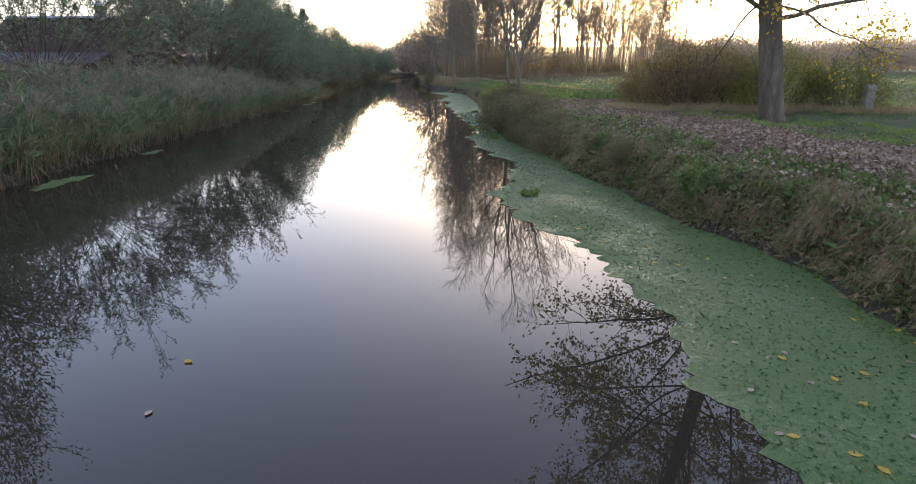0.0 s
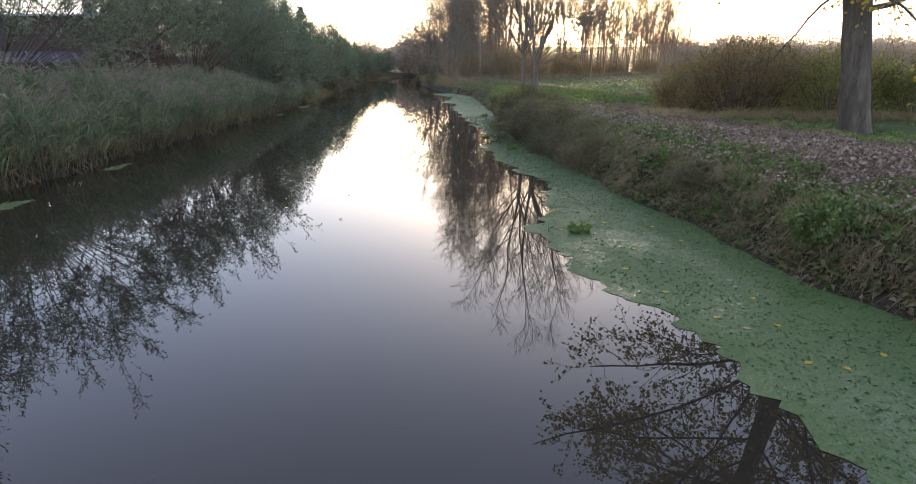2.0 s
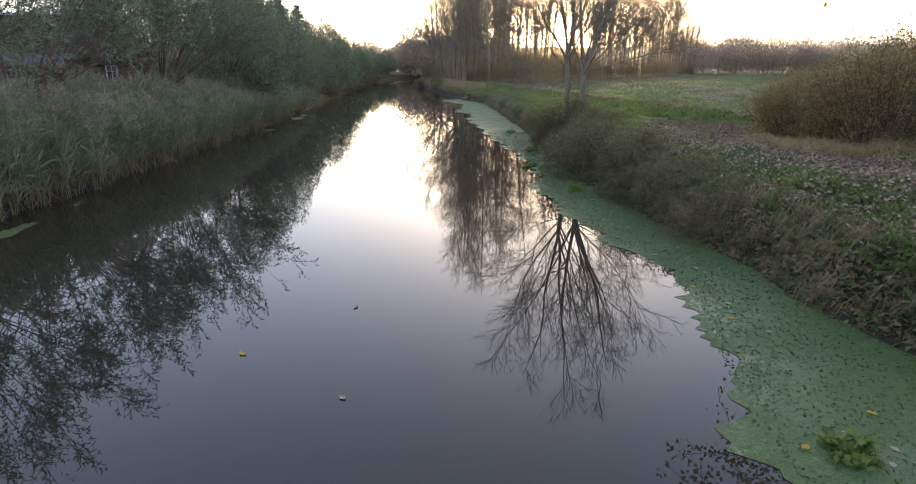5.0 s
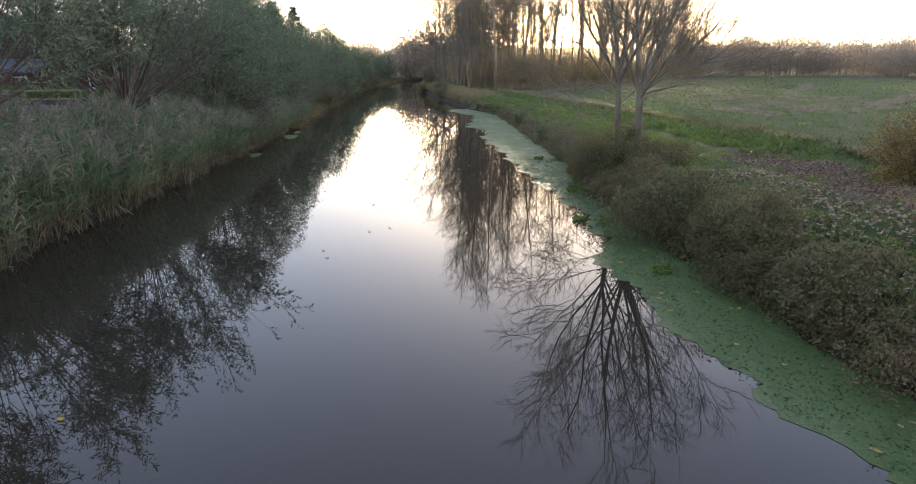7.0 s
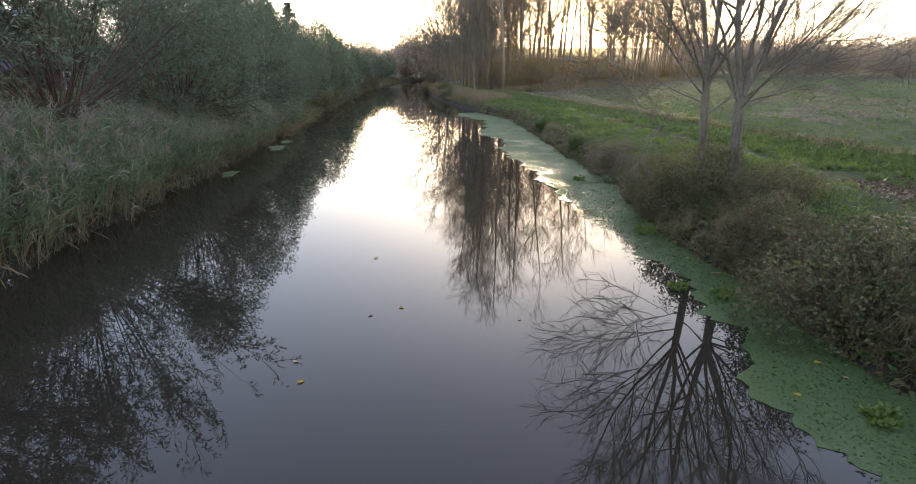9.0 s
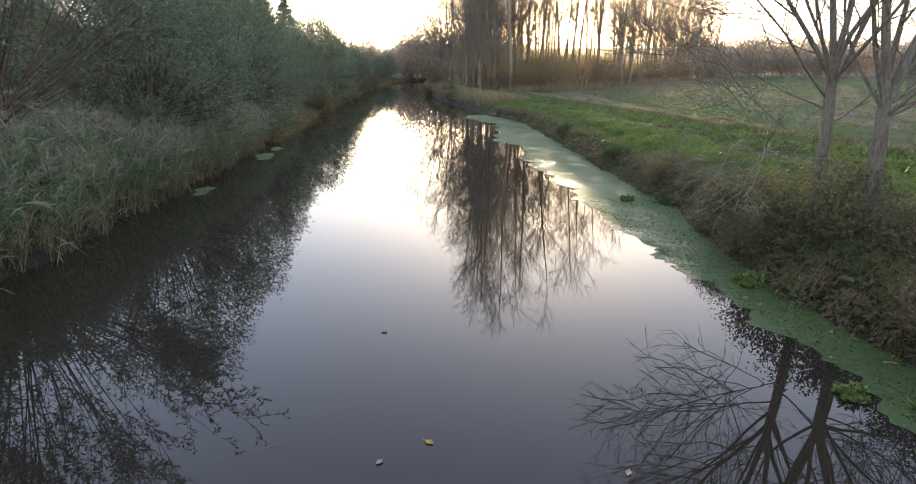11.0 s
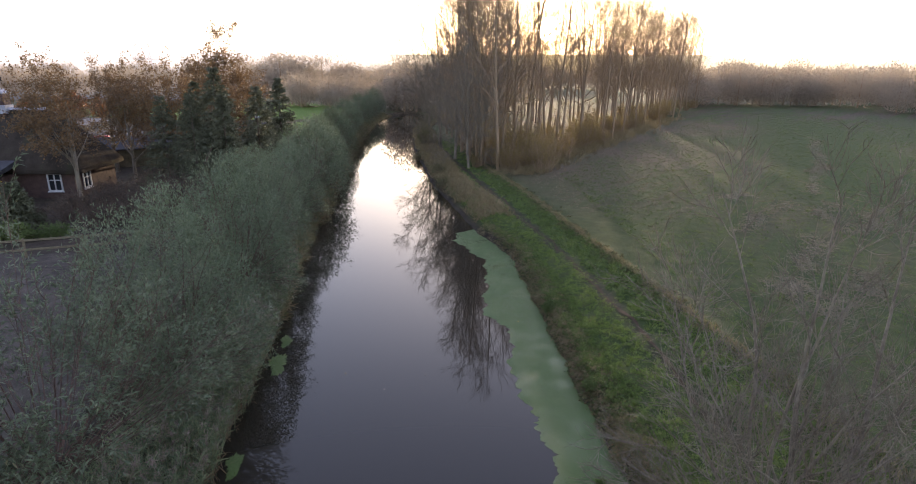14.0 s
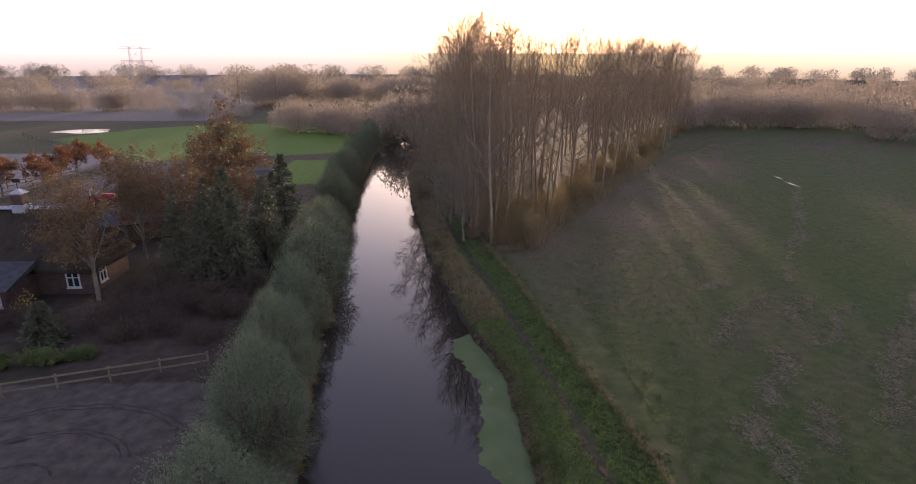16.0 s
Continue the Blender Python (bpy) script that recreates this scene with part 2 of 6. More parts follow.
def part(name, bm, mat, parent, label="", smooth=False):
    """Links a bmesh as one mesh object under a thing or a part."""
    me = bpy.data.meshes.new(name)
    bm.to_mesh(me)
    bm.free()
    me.materials.append(mat)
    if smooth:
        for p in me.polygons:
            p.use_smooth = True
    ob = new(name, me)
    ob.parent = parent
    if label:
        ob["label"] = label
    return ob


def box_bm(x0, x1, y0, y1, z0, z1, bevel=0.0):
    bm = bmesh.new()
    bmesh.ops.create_cube(bm, size=1)
    for v in bm.verts:
        v.co = Vector((x0 + (v.co.x + 0.5) * (x1 - x0), y0 + (v.co.y + 0.5) * (y1 - y0), z0 + (v.co.z + 0.5) * (z1 - z0)))
    if bevel:
        bmesh.ops.bevel(bm, geom=bm.edges[:], offset=bevel, segments=1, affect="EDGES")
    return bm


# ---- lie of the land ----
XL = np.array([(-60, -8.8), (10, -8.7), (24, -9.1), (31, -9.5), (37, -9.9), (45, -10.9), (55, -12.0), (75, -13.3), (97, -15.0), (133, -15.6), (145, -14.6), (152, -10.2)])
XR = np.array([(-60, 4.5), (4.7, 4.15), (6.2, 4.15), (8.1, 3.55), (9.9, 3.3), (12.2, 2.8), (15.2, 2.4), (19, 1.85), (22, 1.7), (25, 1.35), (28.8, 1.8), (33.8, 1.5), (40.5, 1.3), (48.8, 0.9), (54, -0.8), (62, -2.3), (69.5, -3.8), (92.6, -6.4), (112, -7.6), (128, -6.2), (143, -5.6), (152, -9.8)])
XW = np.array([(-20, 1.9), (3, 1.85), (6, 1.8), (7.7, 1.4), (9, 0.75), (10.5, 0.75), (12.6, 1.25), (14.5, 1.3), (14.9, 0.9), (17.6, 0.5), (19.4, 0.3), (20.4, 0.7), (22.6, 0.7), (25.1, 0.3), (28.9, -0.1), (32.1, -0.3), (35.4, -0.8), (38.8, -0.4), (40.9, -1.4), (44, -1.0), (47.9, -0.8), (51.9, -2.4), (53.4, -2.2), (54.6, -0.9)])


def wob(y, a, seed):
    return a * (np.sin(y * 1.7 + seed) + 0.6 * np.sin(y * 3.9 + 2 * seed) + 0.4 * np.sin(y * 8.3 + 3 * seed))


def xl(y):
    return np.interp(y, XL[:, 0], XL[:, 1]) + np.where(y < 140, wob(y, 0.09, 1.0), 0)


def xr(y):
    return np.interp(y, XR[:, 0], XR[:, 1]) + np.where(y < 140, wob(y, 0.06, 2.2), 0)


def ease(a, b, v):
    t = np.clip((v - a) / (b - a), 0, 1)
    return t * t * (3 - 2 * t)


def height(x, y):
    """Ground height over the water."""
    x, y = np.asarray(x, float), np.asarray(y, float)
    r, l = x - xr(y), xl(y) - x
    top = np.interp(y, [-10, 14, 25, 36, 50, 90], [1.0, 1.0, 0.92, 0.8, 0.75, 0.7])
    right = top * (0.72 * ease(-0.15, 0.45, r) + 0.28 * ease(0.2, 1.8, r)) - 0.5 * (1 - ease(-1.2, 0, r))
    left = 0.7 * ease(-0.2, 1.6, l) - 0.5 * (1 - ease(-1.2, 0, l))
    h = np.where(r > -(xr(y) - xl(y)) / 2, right, left)
    h = np.maximum(h, 0.7 * ease(151, 157, y) - 0.8 * (y < 151))
    bumps = 0.05 * np.sin(x * 1.9 + y * 0.7) * np.sin(y * 1.3 - x * 0.4) + 0.03 * np.sin(x * 4.7 - y * 3.1)
    return h + bumps * (1 - 0.85 * ease(8.5, 13, x)) * ease(0.1, 1.0, np.maximum(r, l)) * (1 - ease(40, 120, np.abs(x)))


def line(pts):
    pts = np.array(pts, float)
    return lambda y: np.interp(y, pts[:, 0], pts[:, 1])


path_x = line([(-20, 5.9), (5, 5.6), (10, 5.4), (14, 5.1), (20, 4.9), (28, 4.6), (36, 4.3), (43, 3.8), (59, 1.5), (72, -0.6), (87, -2.9), (120, -5)])
verge_x = line([(-20, 9.5), (14, 8.6), (20, 7.6), (26, 8.0), (33, 7.6), (38, 6.9), (44, 6.2), (52, 5.0), (64, 3.4), (80, 0.5), (120, -3)])

# ---- ground ----


def within(x, y, corners):
    """1 inside a convex outline given anticlockwise, 0 outside."""
    inside = np.ones(np.shape(x))
    for (ax, ay), (bx, by) in zip(corners, corners[1:] + corners[:1]):
        inside = inside * (((bx - ax) * (y - ay) - (by - ay) * (x - ax)) > 0)
    return inside


def ground_sheet():
    u = np.concatenate([[0.0, 0.06, 0.14, 0.24, 0.36, 0.5, 0.7, 0.95, 1.25, 1.6], np.arange(2, 12, 0.4), np.arange(12, 30, 1.0), np.arange(30, 90, 3.0), np.geomspace(90, 3800, 16)])
    ys = np.concatenate([-np.geomspace(3000, 30, 14), np.arange(-20, 2, 1.0), np.arange(2, 62, 0.3), np.arange(62, 156, 1.0), np.arange(156, 200, 2.0), np.arange(200, 260, 6.0), np.geomspace(260, 4300, 20)])
    inner = np.linspace(0, 1, 11)[1:-1]
    Y = ys[:, None]
    left = xl(Y) - u[::-1][None]
    bed = xl(Y) + (xr(Y) - xl(Y)) * inner[None]
    right = xr(Y) + u[None]
    X = np.concatenate([left, bed, right], 1)
    Y = np.broadcast_to(Y, X.shape)
    Z = height(X, Y)
    V = np.stack([X, Y, Z], -1).reshape(-1, 3)
    a, b = X.shape
    i = (np.arange(a - 1) * b)[:, None] + np.arange(b - 1)[None]
    F = np.stack([i, i + 1, i + b + 1, i + b], -1).reshape(-1, 4)
    m, n, l, bs = material("ground_soil_and_grass", 0.95, 0.15)
    at = {}
    for k in ("green", "litter", "bare", "sand", "pasture"):
        q = n.new("ShaderNodeAttribute")
        q.attribute_name = k
        at[k] = q.outputs["Fac"]
    big = noise_node(n, l, 0.12, 5)
    mid = noise_node(n, l, 1.3, 6)
    fine = noise_node(n, l, 22, 5)
    tc, turned, drawn, wisps = n.new("ShaderNodeTexCoord"), n.new("ShaderNodeMapping"), n.new("ShaderNodeMapping"), n.new("ShaderNodeTexNoise")
    turned.inputs["Rotation"].default_value, drawn.inputs["Scale"].default_value = (0, 0, radians(40)), (0.75, 0.06, 1)
    wisps.inputs["Scale"].default_value, wisps.inputs["Detail"].default_value = 1.0, 5
    l.new(tc.outputs["Object"], turned.inputs[0])
    l.new(turned.outputs[0], drawn.inputs[0])
    l.new(drawn.outputs[0], wisps.inputs["Vector"])
    streak = wisps.outputs[0]
    grass = ramp_node(n, l, mid, [(0.3, (0.026, 0.044, 0.013)), (0.5, (0.044, 0.065, 0.018)), (0.72, (0.070, 0.078, 0.028))])
    dry = ramp_node(n, l, mid, [(0.3, (0.050, 0.035, 0.026)), (0.55, (0.082, 0.060, 0.042)), (0.75, (0.135, 0.102, 0.072))])
    field = mix_rgb(n, l, ramp_node(n, l, streak, [(0.40, (0, 0, 0)), (0.58, (0.95, 0.95, 0.95))]).outputs[0], grass.outputs[0], dry.outputs[0])
    field = mix_rgb(n, l, ramp_node(n, l, big, [(0.45, (0, 0, 0)), (0.7, (0.7, 0.7, 0.7))]).outputs[0], field, dry.outputs[0])
    c = mix_rgb(n, l, at["green"], field, grass.outputs[0])
    leaf = ramp_node(n, l, fine, [(0.3, (0.07, 0.046, 0.031)), (0.5, (0.13, 0.092, 0.063)), (0.7, (0.21, 0.158, 0.115))])
    c = mix_rgb(n, l, at["litter"], c, leaf.outputs[0])
    soil = ramp_node(n, l, mid, [(0.3, (0.022, 0.018, 0.013)), (0.7, (0.055, 0.044, 0.032))])
    c = mix_rgb(n, l, at["bare"], c, soil.outputs[0])
    sand = ramp_node(n, l, mid, [(0.3, (0.13, 0.115, 0.105)), (0.7, (0.22, 0.20, 0.185))])
    c = mix_rgb(n, l, at["sand"], c, sand.outputs[0])
    c = mix_rgb(n, l, at["pasture"], c, ramp_node(n, l, mid, [(0.3, (0.075, 0.13, 0.022)), (0.7, (0.12, 0.18, 0.035))]).outputs[0])
    speck = ramp_node(n, l, fine, [(0.3, (0.65, 0.65, 0.65)), (0.7, (1.25, 1.25, 1.25))])
    l.new(mix_rgb(n, l, 1.0, c, speck.outputs[0], "MULTIPLY"), bs.inputs["Base Color"])
    bump(n, l, fine, bs, 0.8, 0.06)
    ob = mesh_object("ground", V, [F], m, smooth=True)
    x, y, z = V.T
    r, lf = x - xr(y), xl(y) - x
    nz = np.sin(x * 2.1 + 1.3 * np.sin(y * 0.9)) * 0.5 + np.sin(y * 2.7 + x) * 0.3
    strip = (r > 0.2) & (x < verge_x(y) + 0.2) & (y < 100)
    lush = within(x, y, ((-88, 152), (-56, 121.5), (-38, 127), (-22, 131), (-21, 154), (-38, 180), (-58, 184), (-80, 170)))
    lush = np.maximum(lush, within(x, y, ((-29, 102), (-20, 102), (-21, 124), (-29, 123))))
    far_right = ease(16, 45, x) * ease(40, 75, y) * 0.6 * np.clip(0.6 + 0.6 * np.sin(x * 0.25 - y * 0.11), 0, 1)
    vals = {
        "green": np.clip(np.where(strip, 0.9, 0) + lush + far_right + 0.85 * (r > 3) * (1 - ease(100, 140, y)) * (0.8 + 0.2 * np.sin(x * 0.21 + 1.3 * np.sin(y * 0.13))), 0, 1),
        "litter": np.clip(ease(np.interp(y, [10, 18], [1.9, 1.1]), np.interp(y, [10, 18], [1.0, 0.4]), np.abs(x - path_x(y) - np.interp(y, [8, 17], [0.1, 0.45]) + 0.25 * nz)) * (1 - ease(19, 27, y)) + 0.7 * ease(52, 66, y) * ease(0, 1.5, x - verge_x(y)) * ease(22, 4, x - (y - 66) * 0.66 + 3 * np.sin(y * 0.21)) * (1 - ease(118, 135, y)) * (0.75 + 0.25 * np.sin(x * 0.4 + y * 0.23)) + 0.7 * ((x < -17) & (x > -30) & (y > 49) & (y < 75)), 0, 1),
        "bare": np.clip((z < 0.45).astype(float) * (1 - ease(0.0, 0.5, z)) + 0.75 * (np.abs(x - path_x(y)) < 0.28) * ease(25, 34, y) + 0.8 * ((x < -11) & (x > -70) & (y > 76) & (y < 128) & (x < -34)) + 0.85 * ((x < -10) & (y < 80) & (x > -60)), 0, 1),
        "sand": np.clip(0.2 * ((x < -13.2) & (x > -42) & (y < 47.5) & (y > 14)) + 0.9 * ((x < -62) & (y > 84) & (y < 132)) + 0.7 * ((x < -70) & (y > 190)) + 0.5 * (np.abs(x + 52 - (y - 100) * 0.05) < 4) * (y > 84) * (y < 128), 0, 1),
        "pasture": lush * 0.9,
    }
    for k, v in vals.items():
        q = ob.data.attributes.new(k, "FLOAT", "POINT")
        q.data.foreach_set("value", v.astype(np.float32))
    return tagged(ob, "grassy and muddy ground with canal banks and fields", "ground", kind="structure")


ground_sheet()

# ---- water ----
m, n, l, b = material("canal_water", 0.004, 0.5)
b.inputs["Base Color"].default_value = (0.019, 0.0165, 0.0115, 1)
b.inputs["IOR"].default_value = 1.33
bump(n, l, noise_node(n, l, 1.2, 2), b, 0.008, 0.02)
WATER = m
bm = bmesh.new()
vs = [bm.verts.new(p) for p in ((-18, -70, 0), (9, -70, 0), (9, 158, 0), (-18, 158, 0))]
bm.faces.new(vs)
water = part("water", bm, WATER, None)
tagged(water, "still dark canal water mirroring sky and trees", "water", kind="structure")

# ---- duckweed along the right bank ----
m, n, l, b = material("duckweed_mat", 0.55, 0.35)
big = noise_node(n, l, 0.55, 4)
fine = noise_node(n, l, 60, 6)
c = ramp_node(n, l, big, [(0.3, (0.045, 0.080, 0.018)), (0.52, (0.056, 0.090, 0.024)), (0.72, (0.072, 0.105, 0.036))])
sp = ramp_node(n, l, fine, [(0.34, (0.4, 0.42, 0.36)), (0.48, (1.0, 1.0, 1.0)), (0.72, (1.3, 1.3, 1.3))])
l.new(mix_rgb(n, l, 1.0, c.outputs[0], sp.outputs[0], "MULTIPLY"), b.inputs["Base Color"])
drops = mix_rgb(n, l, 0.35, noise_node(n, l, 24, 6, rough=0.75), noise_node(n, l, 0.9, 4))
wet = ramp_node(n, l, drops, [(0.50, (0.8, 0.8, 0.8)), (0.57, (0.2, 0.2, 0.2))])
l.new(wet.outputs[0], b.inputs["Roughness"])
bump(n, l, fine, b, 0.35, 0.01)
DUCKWEED = m


def duckweed_mat():
    ys = np.arange(-12, 54.6, 0.09)
    cols = np.linspace(0, 1, 7)
    edge = np.interp(ys, XW[:, 0], XW[:, 1]) + 0.10 * np.sin(ys * 2.9) + 0.06 * np.sin(ys * 7.7 + 1) + 0.05 * rng.normal(size=len(ys))
    far = xr(ys) + 0.35
    X = edge[:, None] + (far - edge)[:, None] * cols[None]
    Y = np.broadcast_to(ys[:, None], X.shape)
    Z = np.full(X.shape, 0.004)
    a, bn = X.shape
    i = (np.arange(a - 1) * bn)[:, None] + np.arange(bn - 1)[None]
    F = np.stack([i, i + 1, i + bn + 1, i + bn], -1).reshape(-1, 4)
    V = [np.stack([X, Y, Z], -1).reshape(-1, 3)]
    Fs = [F]
    ob = mesh_object("duckweed", V[0], Fs, DUCKWEED)
    tagged(ob, "green duckweed mat floating along the bank", "duckweed", kind="stuff")
    # rounded scraps along the left reeds
    for x0, y0, rad in ((-7.9, 11.4, 0.55), (-8.2, 15.6, 0.35), (-9.2, 36.4, 0.6), (-9.35, 38.2, 0.4), (-8.9, 30.8, 0.4)):
        k = 110
        a0 = np.arange(k) * 2 * np.pi / k
        rr = rad * (0.9 + 0.2 * np.sin(2 * a0 + x0) + 0.15 * np.sin(3 * a0 + y0) + 0.08 * np.sin(7 * a0) + 0.07 * np.sin(17 * a0 + x0) + 0.09 * rng.normal(size=k))
        W = np.concatenate([np.stack([x0 + 0.6 * rr * np.cos(a0), y0 + 1.3 * rr * np.sin(a0), np.full(k, 0.004)], -1), [[x0, y0, 0.006]]])
        j = np.arange(k)
        scrap = mesh_object("duckweed_patch", W, [np.stack([j, (j + 1) % k, np.full(k, k)], -1)], DUCKWEED)
        tagged(scrap, "small green duckweed patch beside the reeds", "duckweed", "duckweed patches")
    # single fronds and tufts that stand a little proud
    n1 = 30000
    y = rng.uniform(2, 30, n1)
    e = np.interp(y, XW[:, 0], XW[:, 1])
    x = e + (xr(y) + 0.2 - e) * rng.uniform(0.02, 1, n1)
    P = np.stack([x, y, np.full(n1, 0.007)], -1)
    D = rng.normal(size=(n1, 3)) * np.array([1, 1, 0.18])
    Vb, Fb = blades(P, D, rng.uniform(0.015, 0.045, n1), rng.uniform(0.012, 0.03, n1))
    Vb[:, 2] = np.maximum(Vb[:, 2], 0.005)
    fr = mesh_object("duckweed_frond", Vb, [Fb], foliage("frond", [(0.1, (0.02, 0.06, 0.014)), (0.5, (0.055, 0.10, 0.028)), (0.9, (0.11, 0.15, 0.055))], 0.1))
    tagged(fr, "small duckweed fronds and specks on the mat", "duckweed", kind="stuff")


duckweed_mat()

# ---- trees ----


def strands(P, width):
    """Thin twigs: each centre line as a narrow twisted strip that tapers to its tip."""
    m, k, _ = P.shape
    side = unit(np.cross(unit(P[:, -1] - P[:, 0]), rng.normal(size=(m, 3))))
    w = np.linspace(width, width * 0.35, k)[None, :, None] / 2
    V = np.stack([P - side[:, None] * w, P + side[:, None] * w], 2).reshape(-1, 3)
    base = (np.arange(m) * 2 * k)[:, None] + 2 * np.arange(k - 1)[None]
    return V, np.stack([base, base + 1, base + 3, base + 2], -1).reshape(-1, 4)


def bank_tree(place, label, trunk, limbs, group="bank trees", bark=BARK_ALDER):
    """A leafless forked bank tree. trunk: lean x, lean y, length, radius; limbs: part of the trunk's length, direction, length, radius, bend upwards."""
    root = thing("bare_tree", place, label, "tree", group)
    k = 8
    P0 = grow(np.array([[0, 0, -0.2]]), np.array([[trunk[0], trunk[1], 1.0]]), np.array([trunk[2]]), k, 0.02, 0.035)
    R0 = trunk[3] * np.linspace(1.2, 0.85, k)[None]
    R0[0, 0] *= 1.25
    V, F = tubes(P0, R0, 10)
    mesh_object("trunk", V, [F], bark, root, smooth=True)
    Ps, Rs = [], []
    for f, way, reach, r, up in limbs:
        q = f * (k - 1)
        i = min(int(q), k - 2)
        S = P0[:, i] * (1 - (q - i)) + P0[:, i + 1] * (q - i)
        P = grow(S, np.array([way], float), np.array([reach]), 12, up, 0.075)
        R = 0.85 * r * np.linspace(1, 0.16, 12)[None]
        V, F = tubes(P, R, 7)
        mesh_object("limb", V, [F], bark, root, smooth=True)
        Ps.append(P)
        Rs.append(R)
    P1, R1 = np.concatenate(Ps), np.concatenate(Rs)
    P2, R2 = sprout(P1, R1, 11, 0.16, 1.0, 38, 10, 1.8, 0.5, 0.035, 0.11, 8, 0.52)
    P3, R3 = sprout(P2, R2, 7, 0.15, 1.0, 36, 12, 0.85, 0.35, 0.05, 0.15, 6, 0.6, 0.5)
    P4, R4 = sprout(P3, R3, 5, 0.2, 1.0, 34, 12, 0.36, 0.2, 0.08, 0.18, 4, 0.7, 0.6)
    V, F = merged([tubes(P2, np.maximum(R2, 0.007), 5), tubes(P3, np.maximum(R3, 0.0045), 3), strands(P4, 0.007)])
    mesh_object("twig_fan", V, [F], bark, root)
    return root


alder = bank_tree((2.2, 25.35, float(height(2.2, 25.35))), "leafless alder with long sweeping limbs on the bramble bank", (-0.05, 0.02, 2.3, 0.078), (
    (1.0, (-0.22, 0.0, 1), 5.9, 0.055, 0.02), (1.0, (0.16, 0.1, 1), 5.8, 0.052, 0.02), (0.97, (0.0, -0.28, 1), 5.2, 0.042, 0.03),
    (0.92, (-0.55, 0.2, 0.9), 4.7, 0.042, 0.03), (0.85, (0.45, 0.25, 0.9), 4.2, 0.036, 0.03), (0.8, (-0.85, -0.1, 0.75), 3.1, 0.028, 0.03),
    (0.74, (-0.8, 0.4, 0.5), 2.3, 0.018, 0.02), (0.86, (-0.6, -0.6, 0.9), 3.3, 0.026, 0.03), (0.66, (0.8, -0.3, 0.5), 2.0, 0.018, 0.0),
    (0.58, (-0.8, -0.2, 0.05), 1.5, 0.012, 0.0), (0.9, (0.25, -0.65, 0.9), 4.3, 0.032, 0.03), (0.95, (0.1, 0.75, 0.9), 4.4, 0.032, 0.03)))
bank_tree((2.5, 24.7, float(height(2.5, 24.7))), "leafless twin-stemmed alder leaning over the path", (0.02, 0.0, 1.75, 0.098), (
    (1.0, (-0.05, 0.02, 1), 6.4, 0.072, 0.02), (0.98, (0.30, -0.02, 1), 6.3, 0.074, 0.025), (0.95, (0.12, 0.35, 1), 5.4, 0.048, 0.03),
    (0.93, (-0.42, -0.2, 0.95), 4.9, 0.04, 0.03), (0.97, (1, -0.1, 0.40), 3.9, 0.028, 0.0), (0.98, (0.9, 0.5, 0.6), 3.6, 0.025, 0.01),
    (1.0, (0.7, -0.45, 0.75), 4.0, 0.028, 0.02), (1.0, (0.65, 0.1, 0.9), 4.6, 0.034, 0.02), (0.9, (0.6, 0.2, 0.25), 2.4, 0.018, 0.0),
    (0.96, (-0.3, 0.6, 0.9), 4.2, 0.03, 0.03), (0.9, (0.1, -0.7, 0.8), 3.6, 0.028, 0.03)))


